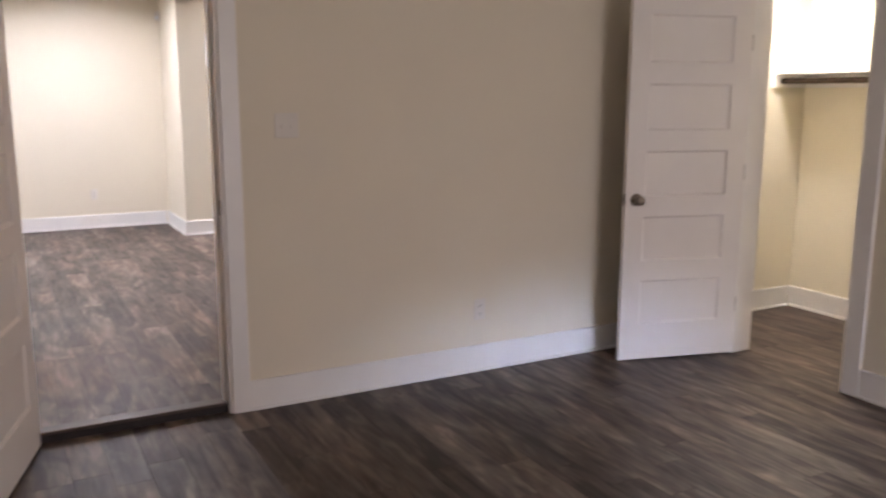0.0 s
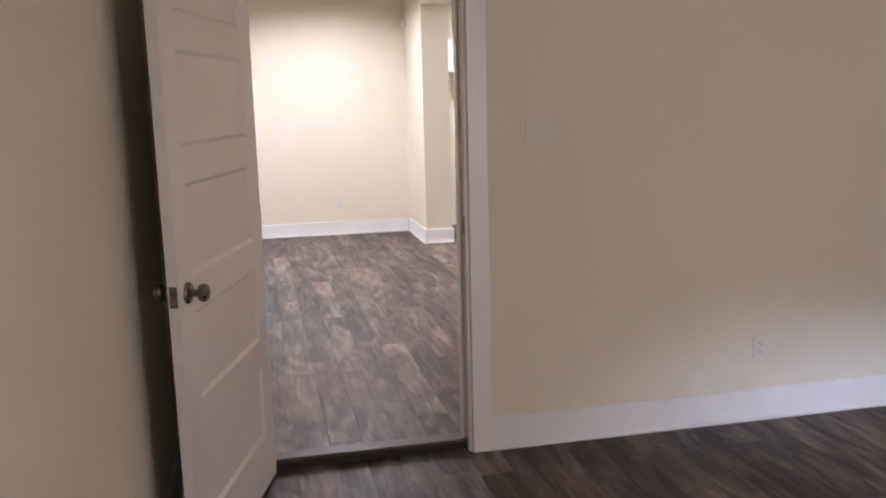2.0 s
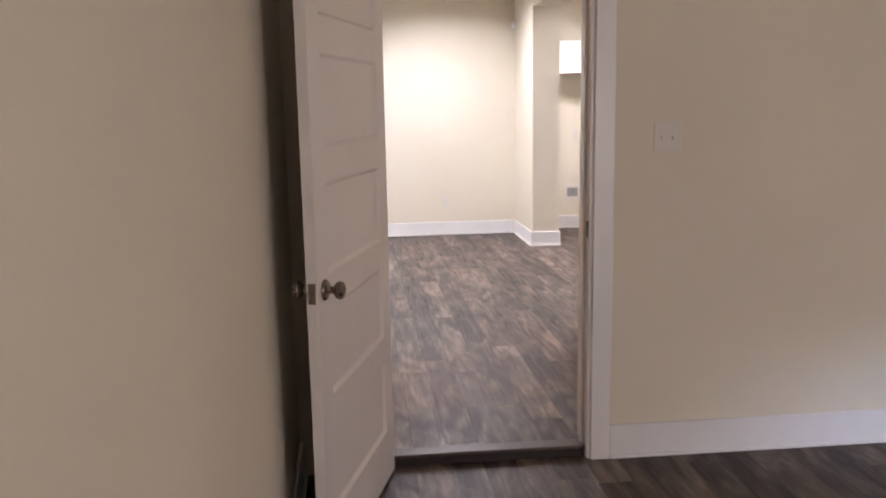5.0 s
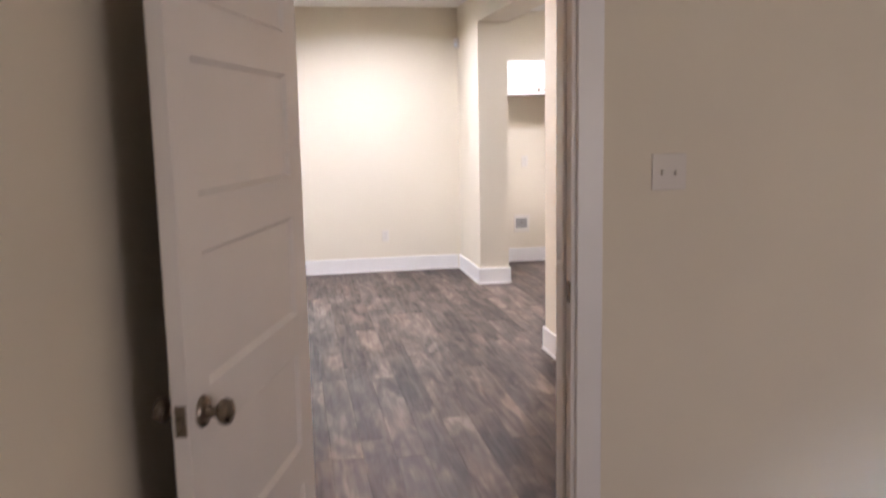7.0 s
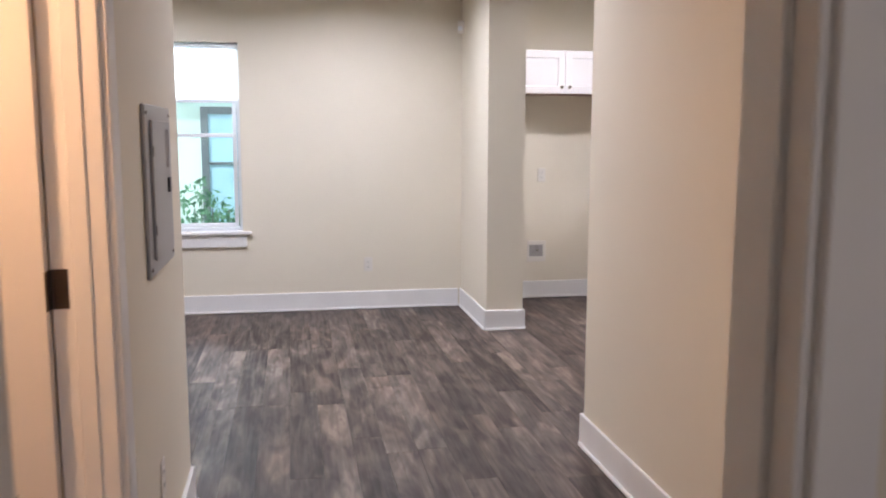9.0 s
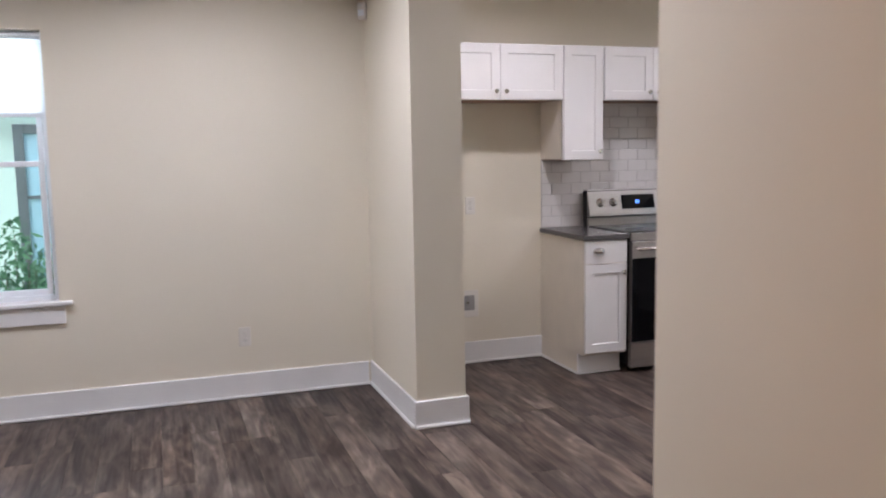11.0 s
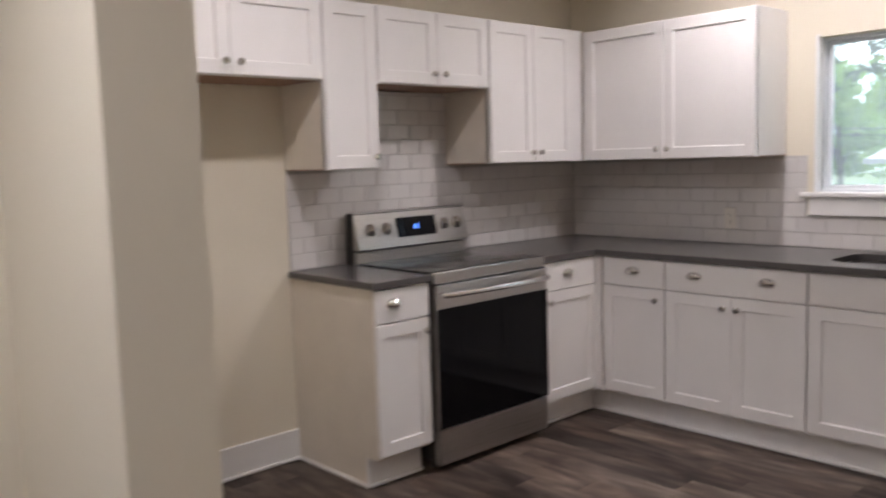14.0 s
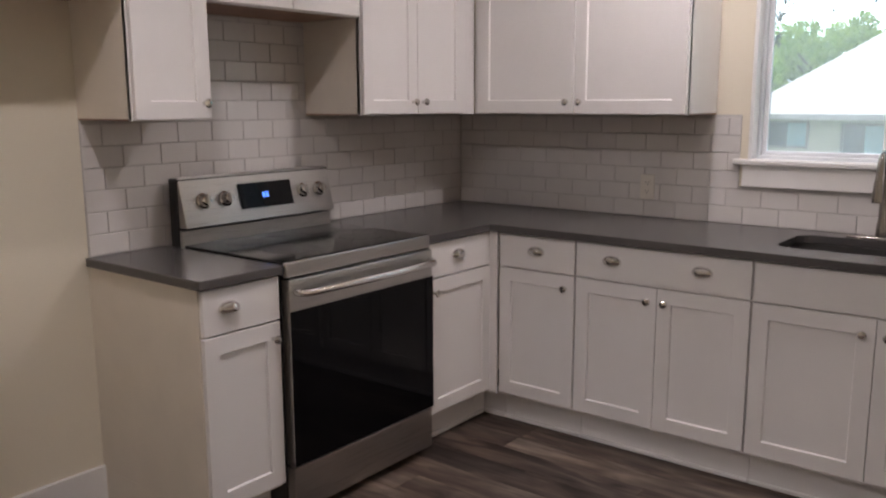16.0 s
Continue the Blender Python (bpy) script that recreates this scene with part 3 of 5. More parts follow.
def panel_door(name, label, m, w, h=2.02, kz=0.93):
    t = 0.035
    door = thing(name, label, "door", m=m)
    leaf = part("leaf", panel_leaf(w, h, t), "door", door)
    kx = w - 0.065
    part("knob", lathe(KNOB, 24, pose(kx, -t / 2, kz, 90)), "bronze", door, "antique nickel round knob", True)
    part("knob", lathe(KNOB, 24, pose(kx, t / 2, kz, -90)), "bronze", door, "antique nickel round knob", True)
    part("latch_plate", boxes((w - 0.001, -0.012, kz - 0.032, w + 0.0015, 0.012, kz + 0.032), (w, -0.006, kz - 0.009, w + 0.009, 0.006, kz + 0.009), bevel=0.001), "bronze", door, "antique nickel latch plate")
    for z in (0.25, 1.03, 1.75):
        part("hinge", boxes((-0.004, -t / 2 - 0.002, z, 0.0005, t / 2, z + 0.09), (-0.012, -t / 2 - 0.009, z, 0.0, -t / 2 + 0.001, z + 0.09), bevel=0.001), "hinge", door, "dark bronze butt hinge")
    return door


# the leaf swings into the bedroom, past the square, towards the west wall
panel_door("interior_door", "white five-panel interior door standing open beside the wall", pose(DL + J + 0.036, BN - 0.004, F + 0.012, 0, 0, -90 - 16.3), 0.875, 2.17, 0.95)
panel_door("interior_door", "white five-panel door standing open into the bathroom", pose(HL - HW - 0.006, SY1 - J - 0.02, 0.012, 0, 0, 180), 0.745, 2.12)
panel_door("closet_door", "white five-panel closet door standing open against the wall", pose(BE - 0.004, CY1 - 0.012, F + 0.012, 0, 0, 180 - 14.5), 0.735, 2.05, 0.93)
for z in (0.25, 1.03, 1.75):
    tagged(part("hinge_leaf", boxes((HL - HW - 0.003, SY1 - J - 0.0025, z + 0.012, HL - HW + 0.034, SY1 - J + 0.0005, z + 0.102), bevel=0.0008), "hinge"), "dark bronze hinge leaf screwed to the jamb", "hinge", "jamb hinges")
    tagged(part("hinge_leaf", boxes((DL + J - 0.0005, BN + 0.004, F + 0.012 + z, DL + J + 0.0025, BN + 0.038, F + 0.102 + z), bevel=0.0008), "hinge"), "dark bronze hinge leaf screwed to the jamb", "hinge", "jamb hinges")
tagged(part("strike_plate", boxes((DR - J - 0.0025, BN + 0.004, 0.915, DR - J + 0.0005, BN + 0.034, 0.985), (DR - J - 0.003, BN + 0.012, 0.935, DR - J, BN + 0.024, 0.965), bevel=0.0008), "bronze"), "antique nickel strike plate on the door jamb", "strike plate")


# ---- windows ----
def sash(bm, a0, a1, z0, z1, d0, d1, along, fw):
    """Four bars of a frame; along: 'x' or 'y'."""
    for (p0, p1, q0, q1) in ((a0, a0 + fw, z0, z1), (a1 - fw, a1, z0, z1), (a0 + fw, a1 - fw, z0, z0 + fw), (a0 + fw, a1 - fw, z1 - fw, z1)):
        if along == "x":
            box(bm, p0, d0, q0, p1, d1, q1, bevel=0.002)
        else:
            box(bm, d0, p0, q0, d1, p1, q1, bevel=0.002)
    return bm


def pane(name, b, parent, mat="glass"):
    ob = part(name, boxes(b), mat, parent)
    ob.visible_shadow = False
    return ob


w1 = tagged(new("window_1"), "white vinyl sash window with a half-drawn roller shade", "window", "", "structure")
part("window_frame", sash(bmesh.new(), LWX0 + 0.001, LWX1 - 0.001, LWZ0 + 0.001, LWZ1 - 0.001, LN + 0.07, LN + 0.12, "x", 0.026), "vinyl", w1)
part("lower_sash", sash(bmesh.new(), LWX0 + 0.033, LWX1 - 0.033, LWZ0 + 0.033, 1.445, LN + 0.068, LN + 0.092, "x", 0.03), "vinyl", w1)
part("upper_sash", sash(bmesh.new(), LWX0 + 0.033, LWX1 - 0.033, 1.415, LWZ1 - 0.033, LN + 0.094, LN + 0.118, "x", 0.03), "vinyl", w1)
pane("pane", (LWX0 + 0.06, LN + 0.078, LWZ0 + 0.06, LWX1 - 0.06, LN + 0.082, 1.42), w1)
pane("pane", (LWX0 + 0.06, LN + 0.104, 1.44, LWX1 - 0.06, LN + 0.108, LWZ1 - 0.06), w1)
part("window_sill", boxes((LWX0 - 0.07, LN - 0.035, LWZ0 - 0.024, LWX1 + 0.07, LN + 0.069, LWZ0 + 0.002), bevel=0.006, seg=2), "trim", w1)
part("apron", boxes((LWX0 - 0.03, LN - 0.017, LWZ0 - 0.125, LWX1 + 0.03, LN - 0.0005, LWZ0 - 0.0245), bevel=0.003), "trim", w1)

w2 = tagged(new("window_2"), "white vinyl sliding window above the sink", "window", "", "structure")
part("window_frame", sash(bmesh.new(), KWY0 + 0.001, KWY1 - 0.001, KWZ0 + 0.001, KWZ1 - 0.001, KE + 0.05, KE + 0.11, "y", 0.016), "vinyl", w2)
part("sliding_sash", sash(bmesh.new(), KWY0 + 0.017, 6.235, KWZ0 + 0.017, KWZ1 - 0.017, KE + 0.052, KE + 0.078, "y", 0.032), "vinyl", w2)
part("fixed_sash", sash(bmesh.new(), 6.195, KWY1 - 0.017, KWZ0 + 0.017, KWZ1 - 0.017, KE + 0.08, KE + 0.106, "y", 0.018), "vinyl", w2)
pane("pane", (KE + 0.063, KWY0 + 0.046, KWZ0 + 0.046, KE + 0.067, 6.205, KWZ1 - 0.046), w2, "hazy_glass")
pane("pane", (KE + 0.091, 6.21, KWZ0 + 0.034, KE + 0.095, KWY1 - 0.034, KWZ1 - 0.034), w2, "hazy_glass")
part("window_sill", boxes((KE - 0.035, KWY0 - 0.07, KWZ0 - 0.022, KE + 0.051, KWY1 + 0.07, KWZ0 + 0.002), bevel=0.006, seg=2), "trim", w2)
part("apron", boxes((KE - 0.022, KWY0 - 0.04, 1.08, KE - 0.0005, KWY1 + 0.03, KWZ0 - 0.0225), bevel=0.003), "trim", w2)
part("side_lining", boxes((KE - 0.012, KWY1 - 0.004, KWZ0 + 0.003, KE + 0.05, KWY1 + 0.012, KWZ1 + 0.012), bevel=0.002), "trim", w2)

shade = thing("roller_shade", "white roller shade half drawn, glowing with daylight", "window shade")
part("fabric", boxes((LWX0 + 0.02, LN + 0.045, 1.70, LWX1 - 0.02, LN + 0.0465, LWZ1 - 0.03)), "shade_cloth", shade)
part("hem_bar", boxes((LWX0 + 0.02, LN + 0.042, 1.685, LWX1 - 0.02, LN + 0.050, 1.71), bevel=0.003), "vinyl", shade)
part("roller", tube([(LWX0 + 0.01, LN + 0.05, LWZ1 - 0.03), (LWX1 - 0.01, LN + 0.05, LWZ1 - 0.03)], 0.018), "vinyl", shade, "", True)


# ---- small wall fittings ----
def outlet(m, group="wall outlets"):
    """A duplex outlet whose plate stands on the local xz plane and faces -y."""
    o = thing("wall_outlet", "white duplex outlet with a plastic cover plate", "outlet", group, m)
    part("cover_plate", boxes((-0.035, -0.006, -0.058, 0.035, -0.0005, 0.058), bevel=0.003, seg=2), "plate", o)
    for dz in (-0.02, 0.02):
        s = part("socket", boxes((-0.017, -0.0078, dz - 0.014, 0.017, -0.0055, dz + 0.014), bevel=0.002), "plate", o)
        part("slots", boxes((-0.008, -0.0083, dz - 0.002, -0.006, -0.0075, dz + 0.007), (0.006, -0.0083, dz - 0.002, 0.008, -0.0075, dz + 0.006), (-0.0025, -0.0083, dz - 0.010, 0.0025, -0.0075, dz - 0.006)), "slot", s, "dark slots")
    return o


outlet(pose(1.886, BN, 0.305))
outlet(pose(0.548, LN, 0.373))
outlet(pose(2.10, KN, 1.09))
outlet(pose(HL, 3.746, 0.386, 0, 0, 90))
sw = thing("light_switch", "white double toggle light switch plate", "light switch", m=pose(0.816, BN, 1.325))
part("cover_plate", boxes((-0.058, -0.006, -0.058, 0.058, -0.0005, 0.058), bevel=0.003, seg=2), "plate", sw)
for dx in (-0.023, 0.023):
    part("toggle", boxes((dx - 0.005, -0.016, -0.012, dx + 0.005, -0.0055, 0.006), bevel=0.002), "plate", sw)
    part("toggle_slot", boxes((dx - 0.008, -0.0066, -0.014, dx + 0.008, -0.0058, 0.014)), "plate", sw)

box_m = pose(2.06, KN, 0.423)
ice = thing("ice_maker_box", "grey water outlet box recessed in a white frame", "outlet box", m=box_m)
part("frame", boxes((-0.08, -0.006, -0.10, 0.09, -0.0005, -0.054), (-0.08, -0.006, 0.05, 0.09, -0.0005, 0.085), (-0.08, -0.006, -0.054, -0.062, -0.0005, 0.05), (0.062, -0.006, -0.054, 0.09, -0.0005, 0.05), bevel=0.002), "plate", ice)
part("door", boxes((-0.062, -0.004, -0.054, 0.062, -0.0008, 0.05), bevel=0.001), "grey_metal", ice)
part("valve", lathe([(0.001, 0), (0.009, 0), (0.009, 0.012), (0.006, 0.016), (0.001, 0.016)], 12, pose(0.01, -0.004, 0.0, 90)), "nickel", ice, "", True)

sensor = thing("motion_sensor", "white alarm motion sensor high in the corner", "motion sensor", m=pose(1.318, LN - 0.06, 2.30, 0, 0, -45))
part("housing", boxes((-0.03, -0.022, -0.05, 0.03, 0.022, 0.05), bevel=0.012, seg=3), "plate", sensor, "", True)
part("lens_window", boxes((-0.02, -0.026, -0.03, 0.02, -0.02, 0.005), bevel=0.004, seg=2), "vinyl", sensor)
part("bracket", boxes((-0.012, 0.02, -0.02, 0.012, 0.06, 0.02), bevel=0.003), "plate", sensor)

# breaker panel, flush in the hall wall: local x runs along the wall, -y faces the hall
pan = thing("breaker_panel", "grey metal electrical breaker panel with a hinged door", "electrical panel", m=pose(HL, 3.89, 1.268, 0, 0, 90))
part("cover", boxes((-0.245, -0.012, -0.25, 0.245, -0.0005, 0.25), bevel=0.004), "panel", pan)
pd = part("panel_door", boxes((-0.165, -0.02, -0.205, 0.19, -0.0115, 0.205), bevel=0.003), "panel", pan)
part("latch", boxes((0.10, -0.027, -0.02, 0.135, -0.0195, 0.028), bevel=0.002), "black", pd, "black slide latch")
for i in range(3):
    part("rib", boxes((0.085 + i * 0.028, -0.0215, 0.06, 0.091 + i * 0.028, -0.0195, 0.18), bevel=0.001), "panel", pd)
part("hinge_rod", boxes((-0.176, -0.021, -0.2, -0.1665, -0.0115, 0.2), bevel=0.003), "panel", pan)
for z in (-0.13, 0.10):
    part("hinge_knuckle", boxes((-0.177, -0.024, z, -0.166, -0.0205, z + 0.03), bevel=0.0015), "grey_metal", pan)
for sx, sz in ((-0.22, -0.225), (0.22, -0.225), (-0.22, 0.225), (0.22, 0.225)):
    part("screw", lathe([(0.001, 0), (0.006, 0), (0.005, 0.003), (0.001, 0.003)], 10, pose(sx, -0.012, sz, 90)), "nickel", pan)


def downlight(x, y, z=CEIL):
    d = thing("recessed_light", "white recessed ceiling light, switched on", "ceiling light", "recessed ceiling lights", pose(x, y, z))
    part("trim_ring", lathe([(0.078, -0.0005), (0.098, -0.0005), (0.098, -0.006), (0.094, -0.009), (0.082, -0.009), (0.078, -0.004)], 32), "plate", d, "", True)
    part("lens", lathe([(0.001, -0.003), (0.0775, -0.003), (0.0775, -0.006), (0.001, -0.0065)], 32), "lens", d, "", True)
    return d


# the two living-room fill lamps get assumed fittings as well
for x, y, *watts in KITCHEN_LAMPS + LIVING_LAMPS_AND_FILL:
    downlight(x, y)
downlight(4.05, 1.85, 2.4)

# ---- closet shelf ----
shelf = thing("closet_shelf", "white wooden closet shelf on cleats with a bracket", "shelf")
part("board", boxes((4.36, CS, 1.613, CX1 - 0.001, CN - 0.001, 1.632), bevel=0.002), "trim", shelf)
part("cleat", boxes((CX1 - 0.02, CS, 1.525, CX1 - 0.001, CN - 0.02, 1.612), bevel=0.002), "trim", shelf)
part("cleat", boxes((4.33, CN - 0.02, 1.525, CX1 - 0.021, CN - 0.001, 1.612), bevel=0.002), "trim", shelf)
rod = tagged(part("closet_rod", tube([(4.42, CS + 0.001, 1.568), (4.42, CN - 0.021, 1.568)], 0.019, 16), "rod", None, "", True), "dark bronze hanging rod under the closet shelf", "closet rod")


# ---- kitchen cabinets ----
FW = 0.057


def shaker(bm, a0, a1, z0, z1, d, slab=False):
    """A shaker front on the local xz plane: outer face at y = -d, back at y = 0."""
    if slab:
        box(bm, a0, -d, z0, a1, 0, z1, bevel=0.002)
        return bm
    box(bm, a0, -d, z0, a1, 0, z1, bevel=0.0016)
    bm.faces.ensure_lookup_table()
    front = max((f for f in bm.faces if f.normal.y < -0.9 or abs(f.calc_center_median().y + d) < 1e-5), key=lambda f: f.calc_area())
    bmesh.ops.inset_region(bm, faces=[front], thickness=FW - 0.0016, use_even_offset=True)
    bmesh.ops.inset_region(bm, faces=[front], thickness=0.0035, use_even_offset=True)
    for v in front.verts:
        v.co.y += 0.0085
    return bm


CABKNOB = [(0.001, 0), (0.008, 0), (0.006, 0.004), (0.005, 0.012), (0.009, 0.017), (0.0145, 0.021), (0.0150, 0.025), (0.012, 0.029), (0.001, 0.031)]


def cab_knob(x, y, z, parent):
    return part("knob", lathe(CABKNOB, 18, pose(x, y, z, 90)), "pull", parent, "polished nickel round knob", True)


def cup_pull(x, y, z, parent):
    bm = bmesh.new()
    bmesh.ops.create_uvsphere(bm, u_segments=24, v_segments=14, radius=1.0)
    bmesh.ops.bisect_plane(bm, geom=bm.verts[:] + bm.edges[:] + bm.faces[:], plane_co=(0, 0, 0), plane_no=(0, 1, 0), clear_outer=True)
    bmesh.ops.bisect_plane(bm, geom=bm.verts[:] + bm.edges[:] + bm.faces[:], plane_co=(0, 0, -0.45), plane_no=(0, 0, -1), clear_outer=True)
    bm.transform(Matrix.Translation((x, y, z)) @ Matrix.Diagonal((0.041, 0.026, 0.024, 1)))
    return part("cup_pull", bm, "pull", parent, "polished nickel cup pull", True)


D = 0.019


def wall_cabinet(m, w, z0, z1, depth, doors, knobs, open_left=False):
    """A hung cabinet from x = 0 to w with its face at y = 0; doors: list of (x0, x1)."""
    c = thing("wall_cabinet", "white shaker wall cabinet with polished nickel knobs", "cabinet", "kitchen wall cabinets", m)
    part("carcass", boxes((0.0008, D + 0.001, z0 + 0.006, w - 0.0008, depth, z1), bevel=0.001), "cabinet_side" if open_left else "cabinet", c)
    part("face_frame", boxes((0.0008, D - 0.0005, z0, 0.034, D + 0.018, z1), (w - 0.034, D - 0.0005, z0, w - 0.0008, D + 0.018, z1), (0.034, D - 0.0005, z0, w - 0.034, D + 0.018, z0 + 0.034), (0.034, D - 0.0005, z1 - 0.034, w - 0.034, D + 0.018, z1), bevel=0.001), "cabinet", c)
    part("underside", boxes((0.004, D + 0.019, z0 + 0.001, w - 0.004, depth - 0.002, z0 + 0.0058)), "raw_wood", c, "raw reddish wood underside")
    for (a, b), kx in zip(doors, knobs):
        d = part("door", shaker(bmesh.new(), a, b, z0 + 0.004, z1 - 0.006, D), "cabinet", c)
        d.location.y = D
        cab_knob(kx, -D, z0 + 0.055, d)
    return c


UT = 2.13


def north_upper(x0, x1, z0, mids, knob_side=None, open_left=False):
    w = x1 - x0
    xs = [0.004] + [m - x0 for m in mids] + [w - 0.004]
    doors = [(a + 0.0015, b - 0.0015) for a, b in zip(xs, xs[1:])]
    if len(doors) == 2:
        knobs = [doors[0][1] - 0.032, doors[1][0] + 0.032]
    else:
        knobs = [doors[0][1] - 0.030]
    return wall_cabinet(pose(x0, 7.955 - D, 0), w, z0, UT, KN - 7.955 + D - 0.001, doors, knobs, open_left)


north_upper(1.745, 2.626, 1.775, [2.184])
north_upper(2.628, 2.925, 1.385, [], open_left=True)
north_upper(2.927, 3.660, 1.775, [3.30])
north_upper(3.662, 4.345, 1.388, [4.008], open_left=True)
filler = tagged(part("corner_filler", boxes((4.346, 7.956, 1.385, 4.454, 7.974, UT), bevel=0.001), "cabinet"), "white painted filler strip between two wall cabinets", "cabinet filler")
# on the sink wall the local x runs towards -y
EM = pose(4.455 - D, 7.952, 0, 0, 0, -90)
wall_cabinet(EM, 7.952 - 6.887, 1.385, UT - 0.01, KE - 4.455 + D - 0.001, [(0.034, 0.5465), (0.5495, 1.061)], [0.5145, 0.5815])


def base_cabinet(m, w, depth, fronts, drawers, label="white shaker base cabinet with a drawer and door", name="base_cabinet", side="cabinet"):
    """A floor cabinet with its face at y = 0. fronts: (x0, x1, knob x); drawers: (x0, x1, pull xs)."""
    c = thing(name, label, "cabinet", "kitchen base cabinets", m)
    # a sink base is open above the bowl, with only its side panels and front rail going up
    shell = [(0.0008, D + 0.001, 0.136, w - 0.0008, depth, 0.883)] if name != "sink_cabinet" else [(0.0008, D + 0.001, 0.136, w - 0.0008, depth, 0.70), (0.0008, D + 0.001, 0.70, 0.012, depth, 0.883), (w - 0.012, D + 0.001, 0.70, w - 0.0008, depth, 0.883), (0.012, D + 0.001, 0.70, w - 0.012, D + 0.02, 0.883)]
    part("carcass", boxes(*shell, bevel=0.001), side, c)
    part("toe_kick", boxes((0.0008, D + 0.07, 0, w - 0.0008, D + 0.086, 0.136)), "cabinet", c)
    part("shoe_moulding", boxes((0.0008, D + 0.056, 0.0005, w - 0.0008, D + 0.0695, 0.018), bevel=0.005, seg=2), "trim", c)
    for a, b, k in fronts:
        d = part("door", shaker(bmesh.new(), a, b, 0.152, 0.727, D), "cabinet", c)
        d.location.y = D
        cab_knob(k, -D, 0.672, d)
    for a, b, pulls in drawers:
        d = part("drawer_front", shaker(bmesh.new(), a, b, 0.733, 0.877, D, True), "cabinet", c)
        d.location.y = D
        for k in pulls:
            cup_pull(k, -D, 0.812, d)
    return c


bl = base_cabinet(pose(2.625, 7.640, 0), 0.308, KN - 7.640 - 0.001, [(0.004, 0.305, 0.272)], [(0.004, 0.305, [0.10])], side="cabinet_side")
br = base_cabinet(pose(3.708, 7.640, 0), 0.445, KN - 7.640 - 0.001, [(0.004, 0.440, 0.034)], [(0.004, 0.440, [0.20])])
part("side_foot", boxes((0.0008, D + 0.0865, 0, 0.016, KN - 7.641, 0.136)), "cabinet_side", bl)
part("side_shoe", boxes((-0.012, D + 0.06, 0.0005, 0.0005, KN - 7.66, 0.018), bevel=0.005, seg=2), "trim", bl)
part("toe_return", boxes((0.446, D + 0.07, 0, 0.545, D + 0.086, 0.136)), "cabinet", br)
part("return_shoe", boxes((0.446, D + 0.056, 0.0005, 0.505, D + 0.0695, 0.018), bevel=0.005, seg=2), "trim", br)
SM = lambda y: pose(4.140, y, 0, 0, 0, -90)
base_cabinet(SM(7.60), 0.390, KE - 4.140 - 0.001, [(0.014, 0.386, 0.345)], [(0.014, 0.386, [0.20])])
base_cabinet(SM(7.209), 0.722, KE - 4.140 - 0.001, [(0.004, 0.3585, 0.325), (0.3615, 0.718, 0.395)], [(0.004, 0.718, [0.165, 0.535])], "white shaker base cabinet with a wide drawer and two doors")
base_cabinet(SM(6.486), 0.826, KE - 4.140 - 0.001, [(0.004, 0.4095, 0.372), (0.4125, 0.822, 0.45)], [(0.004, 0.822, [])], "white shaker sink base with a false drawer front", "sink_cabinet")
tagged(part("corner_toe_kick", boxes((4.2295, 7.602, 0, 4.245, 7.7285, 0.136), (4.2155, 7.602, 0.0005, 4.229, 7.7145, 0.018), bevel=0.001), "cabinet"), "white toe kick board in the inner cabinet corner", "cabinet filler")
tagged(part("corner_post", boxes((4.142, 7.602, 0.136, 4.158, 7.655, 0.883), bevel=0.001), "cabinet"), "white filler post in the inner cabinet corner", "cabinet filler")

# ---- countertops: the slab left of the range, the L-shaped run with the sink cut-out ----
CT0, CT1 = 0.8835, 0.914
tagged(part("countertop", boxes((2.612, 7.628, CT0, 2.944, KN - 0.010, CT1), bevel=0.004, seg=2), "quartz"), "dark grey quartz countertop beside the range", "countertop")
SX0, SX1, SY0, SY1 = 4.29, 4.645, 5.80, 6.47


def l_counter():
    """The run beside the range turning along the sink wall, with a rounded hole for the basin."""
    bm = bmesh.new()
    outer = [(3.706, KN - 0.010), (3.706, 7.628), (4.122, 7.628), (4.122, 5.655), (KE - 0.010, 5.655), (KE - 0.010, KN - 0.010)]
    r, hole = 0.07, []
    for cx, cy, a0 in ((SX1 - r, SY1 - r, 0), (SX0 + r, SY1 - r, 90), (SX0 + r, SY0 + r, 180), (SX1 - r, SY0 + r, 270)):
        for k in range(7):
            a = radians(a0 + 15 * k)
            hole.append((cx + r * math.cos(a), cy + r * math.sin(a)))
    edges = []
    for loop in (outer, hole):
        vs = [bm.verts.new((x, y, CT1)) for x, y in loop]
        edges += [bm.edges.new((vs[i], vs[(i + 1) % len(vs)])) for i in range(len(vs))]
    bmesh.ops.triangle_fill(bm, use_beauty=True, edges=edges)
    r2 = bmesh.ops.extrude_face_region(bm, geom=bm.faces[:])
    for v in r2["geom"]:
        if isinstance(v, bmesh.types.BMVert):
            v.co.z = CT0
    return bm


tagged(part("countertop", l_counter(), "quartz"), "dark grey quartz L-shaped countertop with an undermount sink cut-out", "countertop")


